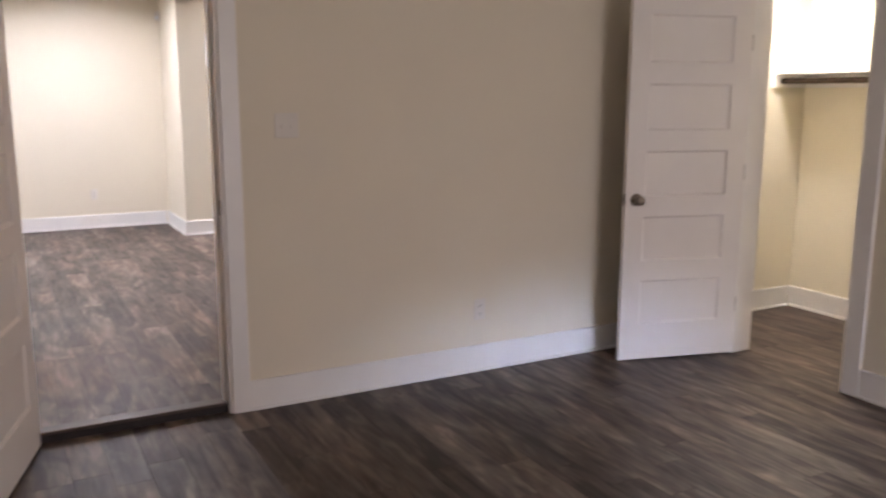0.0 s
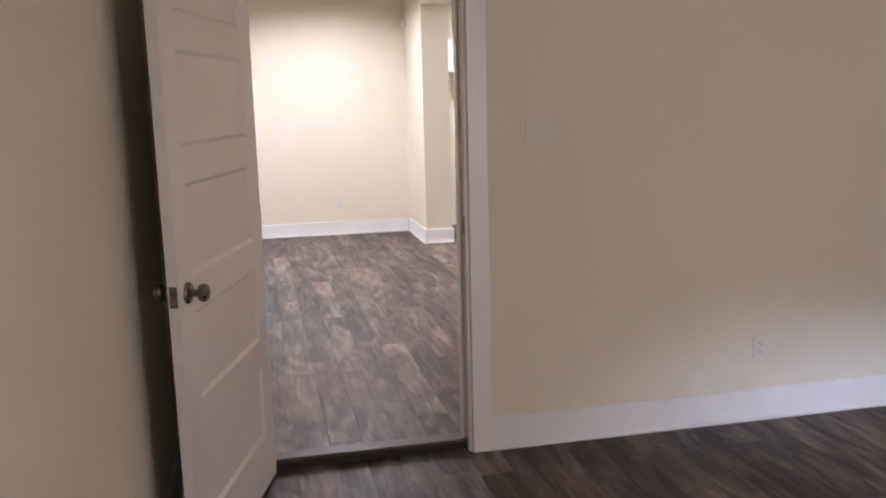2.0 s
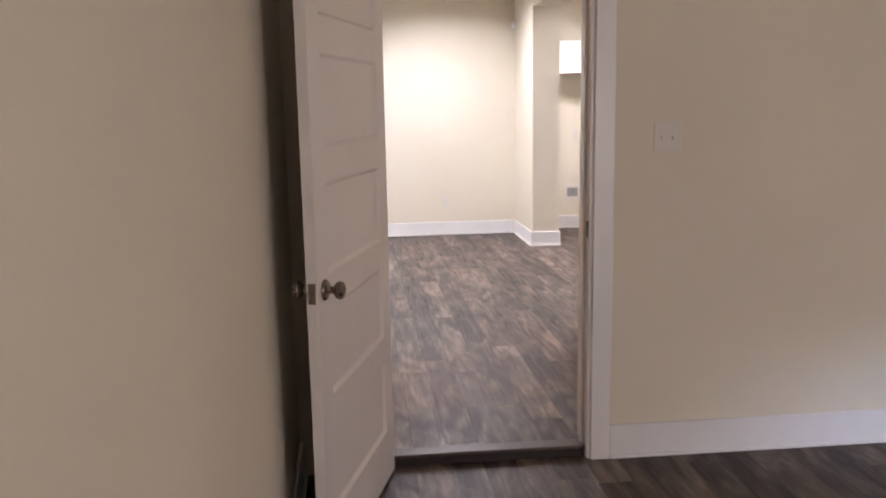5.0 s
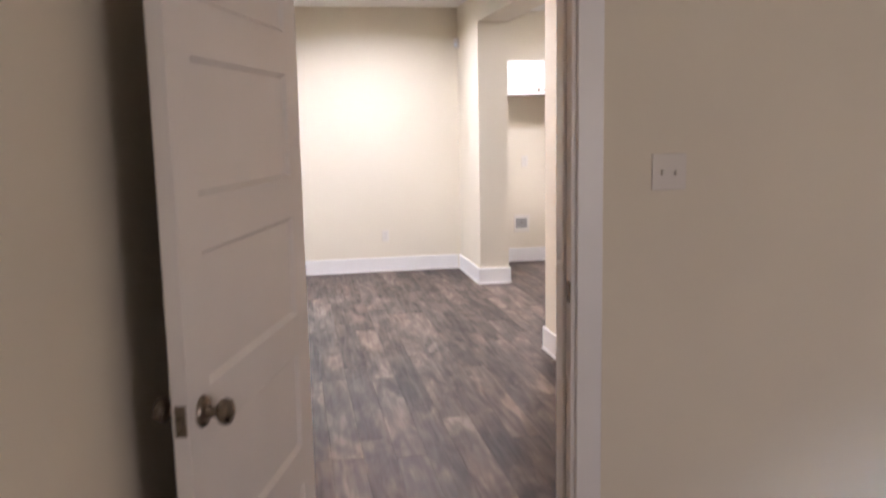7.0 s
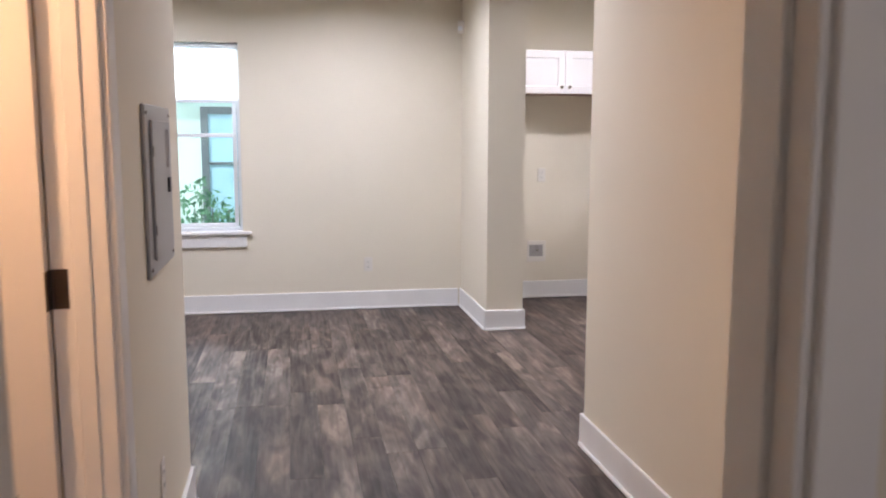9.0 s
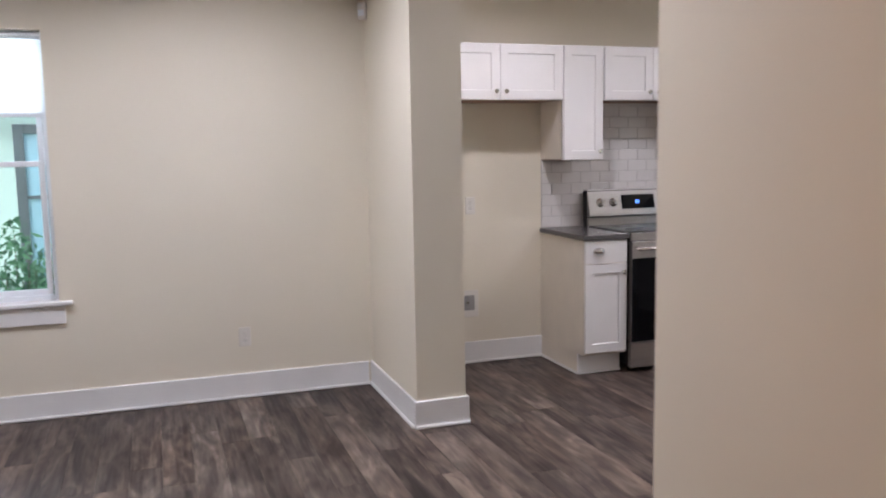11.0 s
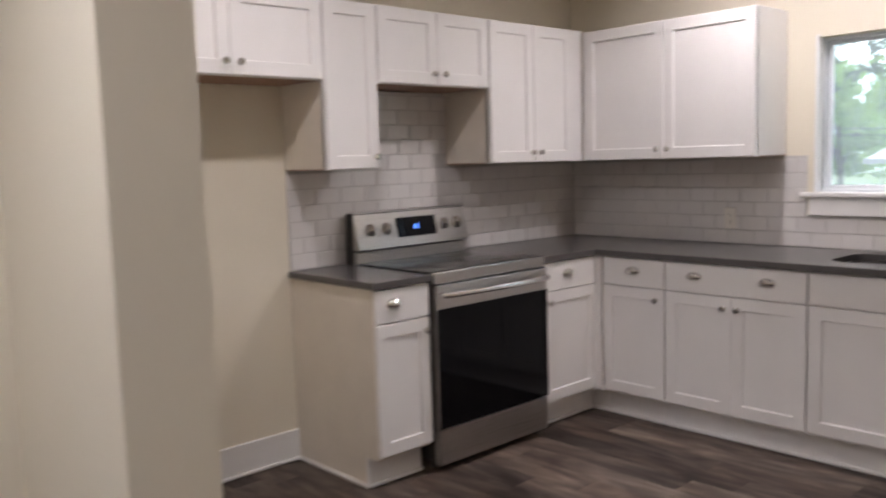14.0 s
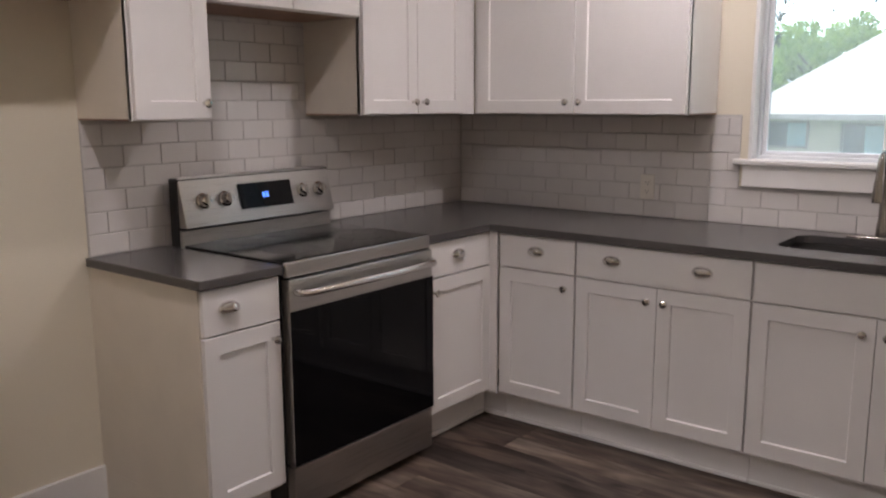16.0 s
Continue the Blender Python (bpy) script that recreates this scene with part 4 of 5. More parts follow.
def basin():
    bm = bmesh.new()
    loops = []
    for inset, z, r in ((-0.012, CT0 - 0.002, 0.08), (0.002, CT0 - 0.002, 0.07), (0.010, 0.74, 0.065), (0.05, 0.715, 0.05)):
        x0, x1, y0, y1 = SX0 + inset, SX1 - inset, SY0 + inset, SY1 - inset
        loop = []
        for cx, cy, a0 in ((x1 - r, y1 - r, 0), (x0 + r, y1 - r, 90), (x0 + r, y0 + r, 180), (x1 - r, y0 + r, 270)):
            for k in range(6):
                a = radians(a0 + 18 * k)
                loop.append(bm.verts.new((cx + r * math.cos(a), cy + r * math.sin(a), z)))
        loops.append(loop)
    for a, b in zip(loops, loops[1:]):
        for i in range(len(a)):
            bm.faces.new((a[i], a[(i + 1) % len(a)], b[(i + 1) % len(a)], b[i]))
    bm.faces.new(loops[-1])
    bmesh.ops.solidify(bm, geom=bm.faces[:], thickness=0.0015)
    return bm


sink = thing("kitchen_sink", "stainless steel undermount sink in the grey countertop", "sink")
part("basin", basin(), "basin", sink, "", True)
part("drain", lathe([(0.001, 0.7165), (0.045, 0.7165), (0.045, 0.720), (0.03, 0.722), (0.001, 0.719)], 24, pose(4.47, 6.13, 0)), "nickel", sink, "", True)

FX, FYY = 4.705, 6.185
fa = thing("kitchen_faucet", "brushed nickel gooseneck faucet with a pull-down spray head", "faucet", m=pose(FX, FYY, CT1))
part("deck_plate", boxes((-0.03, -0.125, 0, 0.03, 0.125, 0.008), bevel=0.004, seg=2), "nickel", fa, "", True)
part("body", lathe([(0.001, 0.008), (0.026, 0.008), (0.025, 0.05), (0.020, 0.075), (0.019, 0.13), (0.014, 0.15), (0.001, 0.15)], 24), "nickel", fa, "", True)
neck = [(0, 0, 0.14), (0, 0, 0.24)] + [(-0.075 + 0.075 * math.cos(radians(a)), 0, 0.25 + 0.085 * math.sin(radians(a))) for a in range(0, 176, 16)] + [(-0.152, 0, 0.235)]
part("neck", tube(neck, 0.0125, 16), "nickel", fa, "", True)
part("spray_head", lathe([(0.001, 0), (0.019, 0), (0.020, 0.01), (0.0165, 0.06), (0.0135, 0.085), (0.001, 0.086)], 20, pose(-0.154, 0, 0.155)), "nickel", fa, "", True)
part("lever", tube([(0, -0.015, 0.085), (0, -0.045, 0.09), (0, -0.11, 0.115)], [0.011, 0.009, 0.006], 12), "nickel", fa, "", True)

# ---- range ----
RX0, RX1, RY = 2.948, 3.703, 7.612
rg = thing("electric_range", "stainless steel electric range with black glass oven door", "range")
part("body", boxes((RX0, RY + 0.045, 0.05, RX1, KN - 0.03, 0.900), bevel=0.003), "black", rg, "black enamel sides")
ct = part("cooktop", boxes((RX0 + 0.002, RY + 0.03, 0.9005, RX1 - 0.002, 8.185, 0.921), bevel=0.004, seg=2), "cooktop", rg, "black ceramic glass cooktop")
part("front_trim", boxes((RX0 + 0.001, RY + 0.012, 0.868, RX1 - 0.001, RY + 0.0295, 0.919), bevel=0.005, seg=2), "steel", rg, "stainless front trim")
for bx, by, r in ((0.2, 0.17, 0.105), (0.56, 0.17, 0.085), (0.2, 0.42, 0.08), (0.56, 0.42, 0.10), (0.38, 0.45, 0.045)):
    part("burner_ring", lathe([(r - 0.004, 0.9212), (r, 0.9212), (r, 0.9216), (r - 0.004, 0.9216)], 40, pose(RX0 + bx, RY + by + 0.04, 0)), "burner", ct)
od = part("oven_door", boxes((RX0 + 0.003, RY, 0.205, RX1 - 0.003, RY + 0.044, 0.862), bevel=0.004, seg=2), "steel", rg, "stainless oven door")
part("door_glass", boxes((RX0 + 0.001, RY - 0.003, 0.208, RX1 - 0.001, RY - 0.0002, 0.755), bevel=0.0015), "black_glass", od, "black oven window")
grip = [(RX0 + 0.028, RY - 0.001, 0.820), (RX0 + 0.030, RY - 0.028, 0.820), (RX0 + 0.042, RY - 0.040, 0.820)]
grip += [(RX0 + 0.06 + (RX1 - RX0 - 0.12) * i / 12, RY - 0.044 - 0.012 * math.sin(math.pi * i / 12), 0.820) for i in range(13)]
grip += [(RX1 - 0.042, RY - 0.040, 0.820), (RX1 - 0.030, RY - 0.028, 0.820), (RX1 - 0.028, RY - 0.001, 0.820)]
part("handle_bar", tube(grip, 0.013, 16), "steel_bar", od, "polished steel bowed bar handle", True)
part("storage_drawer", boxes((RX0 + 0.003, RY + 0.004, 0.035, RX1 - 0.003, RY + 0.044, 0.199), bevel=0.004, seg=2), "steel", rg, "stainless storage drawer front")
for fx in (RX0 + 0.05, RX1 - 0.05):
    for fy in (RY + 0.1, KN - 0.1):
        part("foot", lathe([(0.001, 0), (0.018, 0), (0.018, 0.01), (0.012, 0.05), (0.001, 0.05)], 12, pose(fx, fy, 0)), "black", rg)


def wedge(x0, x1, y0b, y0t, y1, z0, z1, bevel=0.004):
    """A box whose front leans back towards its top."""
    bm = bmesh.new()
    box(bm, x0, 0, z0, x1, 1, z1)
    for v in bm.verts:
        v.co.y = y1 if v.co.y > 0.5 else (y0t if v.co.z > (z0 + z1) / 2 else y0b)
    bmesh.ops.bevel(bm, geom=bm.edges[:], offset=bevel, segments=2, affect="EDGES", profile=0.5)
    return bm


bg = part("backguard", wedge(RX0, RX1, 8.186, 8.19, KN - 0.032, 0.905, 0.975), "steel", rg, "stainless backguard")
cp = part("control_panel", wedge(RX0 + 0.001, RX1 - 0.001, 8.160, 8.208, KN - 0.045, 0.983, 1.170), "steel", rg, "sloped stainless control panel")
part("panel_back", boxes((RX0 - 0.004, 8.205, 0.90, RX1 + 0.002, KN - 0.028, 1.166), bevel=0.004), "black", rg, "black back of the control panel")
LEAN = math.degrees(math.atan2(0.048, 0.187))
PM = pose(0, 8.184, 1.078, -LEAN)


def on_panel(bm):
    bm.transform(PM)
    return bm


dp = part("display", on_panel(boxes((RX0 + 0.262, -0.006, -0.05, RX0 + 0.530, -0.0015, 0.052), bevel=0.002)), "black_glass", cp, "black clock display")
dig = bmesh.new()
for cx in (RX0 + 0.380, RX0 + 0.397):
    for dz in (-0.005, 0.005):
        box(dig, cx - 0.005, -0.0072, dz - 0.004, cx - 0.003, -0.0062, dz + 0.004)
        box(dig, cx + 0.003, -0.0072, dz - 0.004, cx + 0.005, -0.0062, dz + 0.004)
    for dz in (-0.010, 0.0, 0.010):
        box(dig, cx - 0.004, -0.0072, dz - 0.001, cx + 0.004, -0.0062, dz + 0.001)
part("digits", on_panel(dig), "display", dp, "glowing blue clock digits")
RK = [(0.001, 0), (0.030, 0), (0.030, 0.006), (0.024, 0.010), (0.022, 0.028), (0.018, 0.033), (0.001, 0.034)]
for kx in (0.092, 0.195, 0.588, 0.680):
    k = part("control_knob", lathe(RK, 24, PM @ pose(RX0 + kx, -0.002, 0.0, 90)), "pull", cp, "metal control knob", True)
    part("pointer", on_panel(boxes((RX0 + kx - 0.005, -0.046, -0.02, RX0 + kx + 0.005, -0.03, 0.02), bevel=0.002)), "steel", k)

# ---- outside ----
GZ = -1.35
structure("ground", boxes((-400, -400, GZ - 0.5, 400, 400, GZ)), "grass", "lawn and yards running to the horizon", "ground")


def leaf_clump(bm, centre, radius, count, size, squash=0.75):
    for _ in range(count):
        d = Vector((random.gauss(0, 1), random.gauss(0, 1), random.gauss(0, 1))).normalized() * radius * (0.45 + 0.55 * random.random())
        p = Vector(centre) + Vector((d.x, d.y, d.z * squash))
        q = Euler((random.uniform(0, 6.28), random.uniform(0, 6.28), random.uniform(0, 6.28))).to_matrix()
        s = size * random.uniform(0.6, 1.4)
        vs = [bm.verts.new(p + q @ Vector(c)) for c in ((-s, 0, 0), (-s * 0.2, -s * 0.45, 0.1 * s), (s, 0, 0), (-s * 0.2, s * 0.45, 0.1 * s))]
        bm.faces.new(vs)


def tree(name, label, x, y, h, spread, clumps, per, leaf, mat="leaf", low=0.25):
    t = thing(name, label, "tree", m=pose(x, y, GZ))
    bm = tube([(0, 0, 0), (0.1, 0.05, h * 0.3), (0.05, 0.15, h * 0.6)], [0.05 * h * 0.6, 0.032 * h * 0.6, 0.02 * h * 0.6], 9)
    for i in range(7):
        a = i * 2.4 + random.random()
        r = spread * random.uniform(0.5, 0.85)
        z0 = h * random.uniform(0.25, 0.5)
        limb = tube([(0.07, 0.08, z0), (r * 0.5 * math.cos(a), r * 0.5 * math.sin(a), z0 + h * 0.16), (r * math.cos(a), r * math.sin(a), z0 + h * 0.3)], [0.02 * h * 0.5, 0.012 * h * 0.5, 0.004 * h], 6)
        me = bpy.data.meshes.new("limb")
        limb.to_mesh(me)
        limb.free()
        bm.from_mesh(me)
        bpy.data.meshes.remove(me)
    part("trunk", bm, "bark", t)
    cr = bmesh.new()
    for _ in range(clumps):
        a, rr = random.uniform(0, 6.28), spread * math.sqrt(random.random())
        z = h * (low + (0.95 - low) * random.random() ** 0.8)
        k = math.sqrt(max(0.05, 1 - ((z / h - 0.55) / 0.5) ** 2))
        leaf_clump(cr, (rr * k * math.cos(a), rr * k * math.sin(a), z), spread * random.uniform(0.16, 0.3), per, leaf)
    me = bpy.data.meshes.new("crown")
    cr.to_mesh(me)
    cr.free()
    me.materials.append(M[mat])
    ob = new("crown", me)
    ob.parent = t
    return t


# a bright cloudy horizon far behind everything
structure("backdrop", boxes((95, -60, GZ, 96, 95, 70), (-60, 95, GZ, 95, 96, 70)), "sky_glow", "bright white overcast horizon", "backdrop")

EYE_K = (0.73, 5.13)


def far(px, d):
    """Plan position at distance d, px being the bearing in degrees from +y towards +x."""
    return EYE_K[0] + d * math.sin(radians(px)), EYE_K[1] + d * math.cos(radians(px))


# the neighbour's house beyond the kitchen window
HX, HY1 = 23.5, 12.70
HY0 = HY1 - 13.0
EZ = 1.10
house = tagged(thing("neighbour_house", "single-storey house with pale siding and a light hip roof", "house"), kind="")
bmw = bmesh.new()
n = 14
for i in range(n):
    z0 = GZ + (EZ - GZ) * i / n
    z1 = GZ + (EZ - GZ) * (i + 1) / n
    box(bmw, HX - 0.02, HY0, z0, HX + 9, HY1, z1 - 0.012)
    box(bmw, HX + 0.0, HY0 + 0.01, z1 - 0.013, HX + 9 - 0.02, HY1 - 0.01, z1 + 0.001)
part("wall", bmw, "siding", house, "pale lap siding")
rb = bmesh.new()
o = 0.55
rv = [rb.verts.new(c) for c in ((HX - o, HY0 - o, EZ), (HX + 9 + o, HY0 - o, EZ), (HX + 9 + o, HY1 + o, EZ), (HX - o, HY1 + o, EZ), (HX + 4.5, HY0 + 4.5, EZ + 3.7), (HX + 4.5, HY1 - 4.5, EZ + 3.7))]
for f in ((0, 3, 5, 4), (2, 1, 4, 5), (3, 2, 5), (1, 0, 4), (0, 1, 2, 3)):
    rb.faces.new([rv[i] for i in f])
roof = part("roof", rb, "roof", house, "light grey metal roof")
part("fascia", boxes((HX - o - 0.03, HY0 - o, EZ - 0.12, HX - o, HY1 + o, EZ + 0.02), (HX - o, HY1 + o, EZ - 0.12, HX + 9, HY1 + o + 0.03, EZ + 0.02)), "fascia", house)


def house_window(y1, y0, z0, z1):
    w = part("window", sash(bmesh.new(), y0, y1, z0, z1, HX - 0.06, HX - 0.02, "y", 0.07), "fascia", house, "grey framed window")
    part("pane", boxes((HX - 0.045, y0 + 0.07, z0 + 0.07, HX - 0.04, (y0 + y1) / 2, z1 - 0.07)), "blue_glass", w)
    part("pane", boxes((HX - 0.035, (y0 + y1) / 2, z0 + 0.07, HX - 0.03, y1 - 0.07, z1 - 0.07)), "far_glass", w)


house_window(12.48, 11.44, 0.25, 0.95)
house_window(10.7, 9.6, -0.5, 0.90)
house_window(6.2, 4.8, 0.1, 0.90)

for b, d, h, s in ((62, 36, 6.7, 3.3), (65.5, 42, 5.2, 3.0), (68.5, 40, 6.4, 3.2), (72.5, 48, 5.4, 3.4), (76, 44, 6.6, 3.5), (80, 50, 5.5, 3.8), (85, 52, 6.8, 4.5)):
    x, y = far(b, d)
    tree("tree", "leafy green tree behind the neighbouring house", x, y, h, s, 52, 230, 0.13)
# the oak whose lower twigs hang in front of the window
x, y = far(72.5, 15.5)
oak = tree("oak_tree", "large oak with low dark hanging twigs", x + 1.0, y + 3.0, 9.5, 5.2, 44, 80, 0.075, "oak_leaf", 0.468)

# its drooping twigs: thin stems hung with small dark leaves
random.seed(23)
twigs, fringe = bmesh.new(), bmesh.new()
for ty, tz, n_clumps in ((9.95, 2.85, 4), (9.7, 2.45, 5), (9.45, 2.85, 4), (9.2, 3.0, 2), (8.75, 2.95, 2), (8.45, 2.95, 2), (7.6, 2.85, 3), (10.3, 2.5, 4), (10.7, 2.75, 4)):
    top = Vector((14.3 + random.uniform(-0.4, 0.4), ty + random.uniform(-0.15, 0.15), 4.3))
    tip = Vector((14.0 + random.uniform(-0.3, 0.3), ty, tz - 0.25))
    stem = tube([tuple(top), tuple(top.lerp(tip, 0.5) + Vector((0.1, 0.05, 0.1))), tuple(tip)], [0.02, 0.012, 0.005], 5)
    me = bpy.data.meshes.new("twig")
    stem.to_mesh(me)
    stem.free()
    twigs.from_mesh(me)
    bpy.data.meshes.remove(me)
    for j in range(n_clumps * 2):
        f = 0.45 + 0.55 * j / (n_clumps * 2)
        p = top.lerp(tip, f) + Vector((random.uniform(-0.2, 0.2), random.uniform(-0.22, 0.22), random.uniform(-0.08, 0.08)))
        leaf_clump(fringe, tuple(p), 0.13, 16, 0.055)
shift = Matrix.Translation(-oak.matrix_basis.translation)
twigs.transform(shift), fringe.transform(shift)
part("hanging_twigs", twigs, "bark", oak)
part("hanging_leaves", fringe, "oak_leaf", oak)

# overhead wires
for z0, z1 in ((2.15, 1.75), (1.95, 1.62)):
    tagged(part("overhead_wire", tube([(27 - i * 0.5, 18 - i * 2.0, z0 + (z1 - z0) * i / 10 - 0.25 * math.sin(math.pi * i / 10)) for i in range(11)], 0.014, 5), "cable"), "black overhead utility wire sagging across the yard", "cable", "overhead wires")

# the house close beyond the living room window
NY = 11.4
nh = thing("next_door_house", "mint stucco house wall with a dark framed window", "house")
part("wall", boxes((-7, NY, GZ, 4, NY + 0.2, 2.15)), "mint_siding", nh)
part("eave", boxes((-7, NY - 0.22, 2.15, 4, NY + 0.3, 2.30), bevel=0.01), "fascia", nh)
nw = part("window", sash(bmesh.new(), -1.09, 0.1, -0.2, 1.76, NY - 0.05, NY - 0.002, "x", 0.085), "dark_frame", nh, "dark slate window frame")
part("pane", boxes((-1.005, NY - 0.03, -0.115, 0.015, NY - 0.022, 1.675)), "blue_glass", nw)
part("meeting_rail", boxes((-1.005, NY - 0.045, 1.09, 0.015, NY - 0.031, 1.12)), "dark_frame", nw)
bush = thing("garden_bush", "leafy green shrub growing outside the window", "bush", m=pose(-1.0, 10.1, GZ))
random.seed(11)
stems = bmesh.new()
cr = bmesh.new()
for i in range(32):
    a, r = random.uniform(0, 6.28), random.uniform(0.1, 1.6)
    top = Vector((r * math.cos(a), 0.45 * r * math.sin(a), random.uniform(1.6, 2.35)))
    st = tube([(top.x * 0.4, top.y * 0.4, 0), (top.x * 0.8, top.y * 0.8, top.z * 0.6), tuple(top)], [0.014, 0.01, 0.004], 5)
    me = bpy.data.meshes.new("stem")
    st.to_mesh(me)
    st.free()
    stems.from_mesh(me)
    bpy.data.meshes.remove(me)
    for k in range(4):
        leaf_clump(cr, (top.x * (0.6 + 0.13 * k), top.y * (0.6 + 0.13 * k), top.z * (0.55 + 0.15 * k)), 0.20, 34, 0.042)
part("stems", stems, "bark", bush)
part("foliage", cr, "bush_leaf", bush)

# ---- floor planks: separate pieces laid along y ----
PWID, PLEN, SEAM = 0.144, 1.22, 0.047
mesh_cache = {}


def plank_mesh(w, l):
    key = (round(w, 3), round(l, 3))
    if key not in mesh_cache:
        b, h = 0.0008, 0.012
        vs = [(0, 0, -h), (w, 0, -h), (w, l, -h), (0, l, -h), (0, 0, -b), (w, 0, -b), (w, l, -b), (0, l, -b), (b, b, 0), (w - b, b, 0), (w - b, l - b, 0), (b, l - b, 0)]
        fs = [(3, 2, 1, 0), (0, 1, 5, 4), (1, 2, 6, 5), (2, 3, 7, 6), (3, 0, 4, 7), (4, 5, 9, 8), (5, 6, 10, 9), (6, 7, 11, 10), (7, 4, 8, 11), (8, 9, 10, 11)]
        me = bpy.data.meshes.new("plank")
        me.from_pydata(vs, [], fs)
        me.materials.append(M["plank"])
        mesh_cache[key] = me
    return mesh_cache[key]


def lay_planks(parent, x0, x1, y0, y1, z, phase):
    """Columns on one grid of seams, each with its own stagger that goes on from room to room."""
    k = math.floor((x0 - SEAM) / PWID)
    while SEAM + k * PWID < x1 - 0.005:
        a, b = max(SEAM + k * PWID, x0), min(SEAM + (k + 1) * PWID, x1)
        y = -6.0 + random.Random(k * 31 + phase).uniform(0, PLEN)
        while y < y1 - 0.005 and b - a > 0.004:
            c, d = max(y, y0), min(y + PLEN, y1)
            if d - c > 0.02:
                ob = new("plank", plank_mesh(b - a - 0.0006, d - c - 0.0006))
                ob.location = (a, c, z)
                ob.parent = parent
            y += PLEN
        k += 1


def sub_floor(name, label, x0, y0, x1, y1, z):
    return structure(name, boxes((x0, y0, z - 0.15, x1, y1, z - 0.012)), "strip", label, "floor")


fb = sub_floor("floor_bedroom", "dark grey-brown vinyl plank floor", BW, BS, BE, BN + 0.036, F)
lay_planks(fb, BW, BE, BS, BN + 0.034, F, 3)
fc = sub_floor("floor_closet", "grey-brown vinyl plank closet floor", BE, CS, CX1, CN, F)
lay_planks(fc, CX0, CX1, CS, CN, F, 5)
lay_planks(fc, BE, CX0, CY0 + J, CY1 - J, F, 6)
fs = sub_floor("floor_bathroom", "grey-brown vinyl plank bathroom floor", SX, BN + WALL, HL, HLY - WALL, 0)
lay_planks(fs, SX, HL, BN + WALL, HLY - WALL, 0, 12)
fl = structure("floor_main", boxes((HL, BN + 0.10, -0.15, HR, HLY, -0.012), (LW, HLY, -0.15, PX0, LN, -0.012), (PX0, HRY, -0.15, KE, KN, -0.012)), "strip", "grey-brown vinyl plank floor through hall, living room and kitchen", "floor")
lay_planks(fl, LW, HL, HLY, LN, 0, 12)
lay_planks(fl, HL, HR, BN + 0.10, LN, 0, 12)
lay_planks(fl, HR, PX0, HRY, LN, 0, 12)
lay_planks(fl, PX0, KE, HRY, KN, 0, 12)

# ---- subway tiles: separate glazed pieces over a grout bed ----
TW, TH, G = 0.1525, 0.0765, 0.0035
tile_cache = {}


def tile_mesh(w, h):
    key = (round(w, 3), round(h, 3))
    if key not in tile_cache:
        c, d = 0.0018, 0.0045
        vs = [(0, 0, 0), (w, 0, 0), (w, 0, h), (0, 0, h), (0, -d + c, 0), (w, -d + c, 0), (w, -d + c, h), (0, -d + c, h), (c, -d, c), (w - c, -d, c), (w - c, -d, h - c), (c, -d, h - c)]
        fs = [(0, 1, 5, 4), (1, 2, 6, 5), (2, 3, 7, 6), (3, 0, 4, 7), (4, 5, 9, 8), (5, 6, 10, 9), (6, 7, 11, 10), (7, 4, 8, 11), (8, 9, 10, 11)]
        me = bpy.data.meshes.new("tile")
        me.from_pydata(vs, [], fs)
        me.materials.append(M["tile"])
        tile_cache[key] = me
    return tile_cache[key]


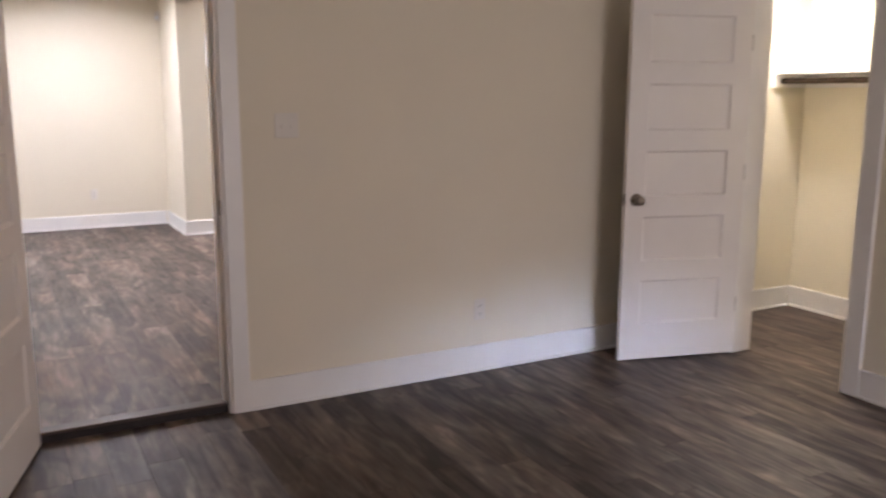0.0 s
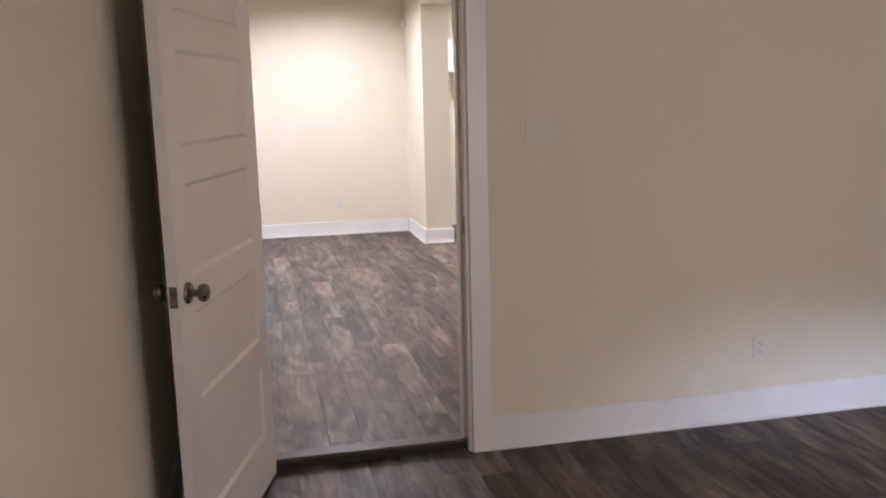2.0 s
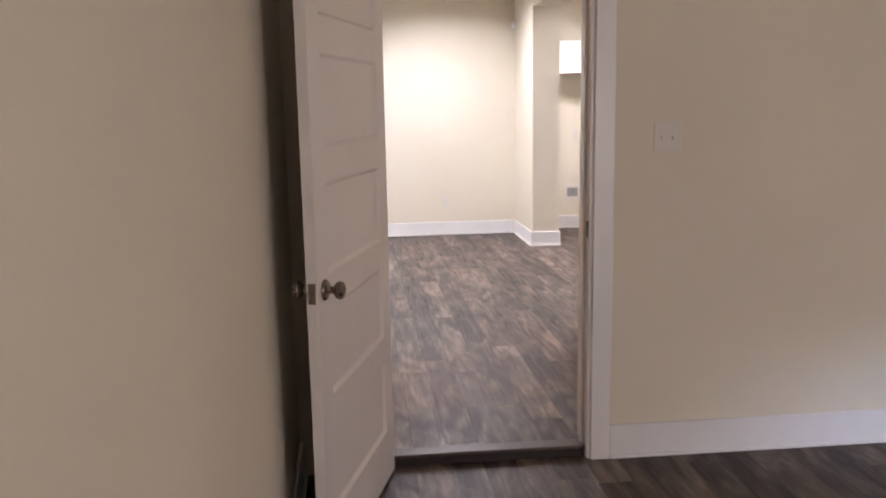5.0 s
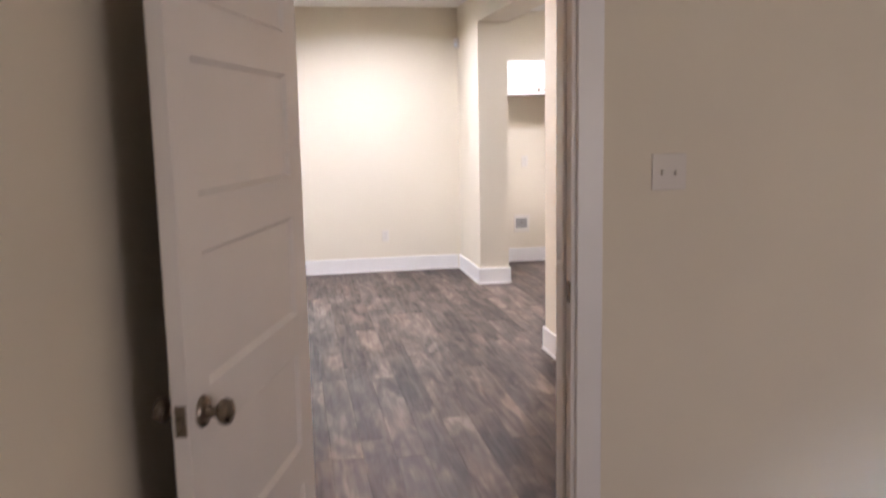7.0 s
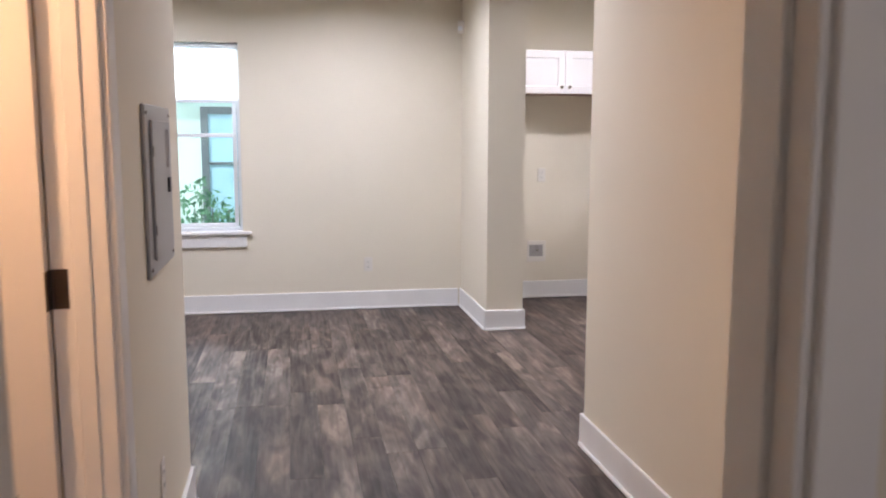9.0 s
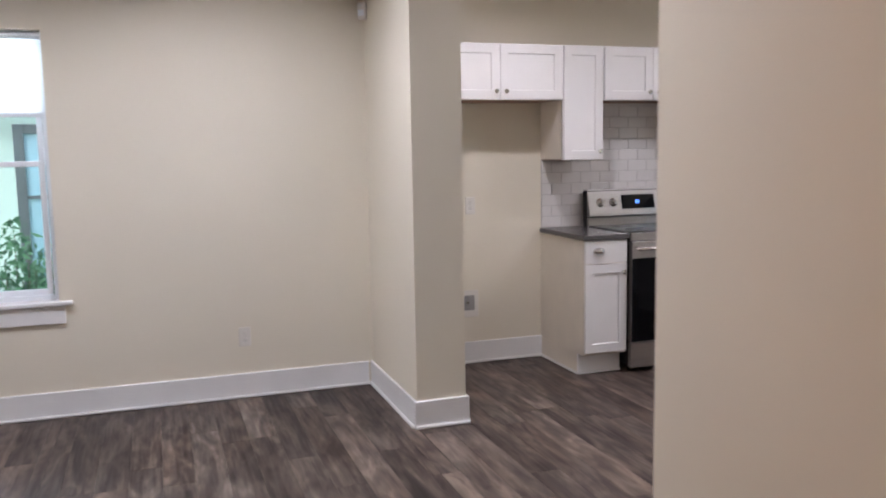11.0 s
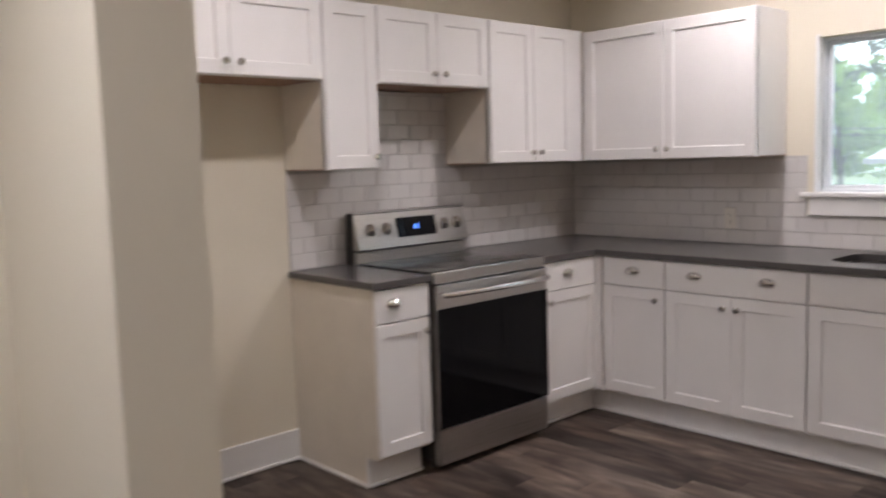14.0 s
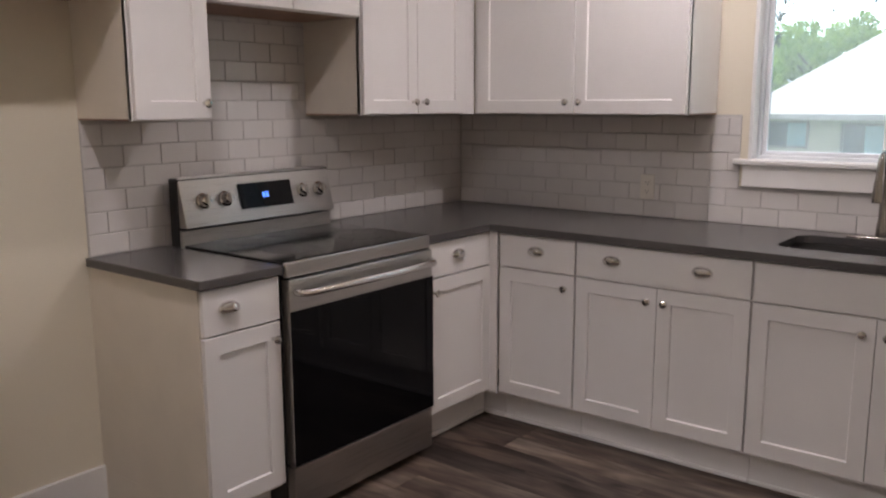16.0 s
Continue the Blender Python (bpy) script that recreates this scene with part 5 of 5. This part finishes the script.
def lay_tiles(parent, length, z0, keep, origin):
    """Running bond from the local origin along x; keep(a, b, z, z2) gives the pieces of a row that stay."""
    row, z = 0, z0
    while z < 1.80:
        a = -(TW / 2 if row % 2 else 0.0)
        while a < length:
            for p, q, zz in keep(max(a, 0), min(a + TW - G, length), z, z + TH - G):
                if q - p > 0.012 and zz - z > 0.012:
                    ob = new("tile", tile_mesh(q - p, zz - z))
                    ob.matrix_basis = origin @ pose(p, random.uniform(-0.0004, 0.0004), z)
                    ob.parent = parent
            a += TW
        row += 1
        z += TH


def clip_north(a, b, z, z2):
    x0, x1 = 2.632 + a, 2.632 + b
    out = []
    if z < 1.383:
        out.append((a, b, min(z2, 1.383) if not (x0 >= 2.926 and x1 <= 3.661) else z2))
    elif z < 1.775:
        p, q = max(x0, 2.93), min(x1, 3.658)
        out.append((p - 2.632, q - 2.632, min(z2, 1.772)))
    return out


def clip_east(a, b, z, z2):
    y1, y0 = KN - 0.012 - a, KN - 0.012 - b
    if z >= 1.383:
        return []
    z2 = min(z2, 1.383)
    if y1 <= 6.772 and z >= 1.078:
        return []
    if z2 > 1.078 and y0 < 6.772:
        return [(a, KN - 0.012 - 6.774, z2)] if y1 > 6.78 and z >= 1.0 else [(a, b, min(z2, 1.077))]
    return [(a, b, z2)]


bn = tagged(part("backsplash_north", boxes((2.630, KN - 0.006, 0.905, KE - 0.001, KN - 0.0005, 1.384), (2.928, KN - 0.006, 1.384, 3.660, KN - 0.0005, 1.774)), "grout"), "white glazed subway tile backsplash with grey grout", "backsplash", "", "structure")
lay_tiles(bn, KE - 2.632 - 0.012, 0.9155, clip_north, pose(2.632, KN - 0.0055, 0))
be = tagged(part("backsplash_east", boxes((KE - 0.006, 6.775, 0.905, KE - 0.0005, KN - 0.007, 1.384), (KE - 0.006, 5.66, 0.905, KE - 0.0005, 6.774, 1.079)), "grout"), "white glazed subway tile backsplash under the window", "backsplash", "", "structure")
lay_tiles(be, KN - 0.012 - 5.66, 0.9155, clip_east, pose(KE - 0.0055, KN - 0.012, 0, 0, 0, -90))
outlet(pose(KE - 0.012, 7.19, 1.052, 0, 0, -90))
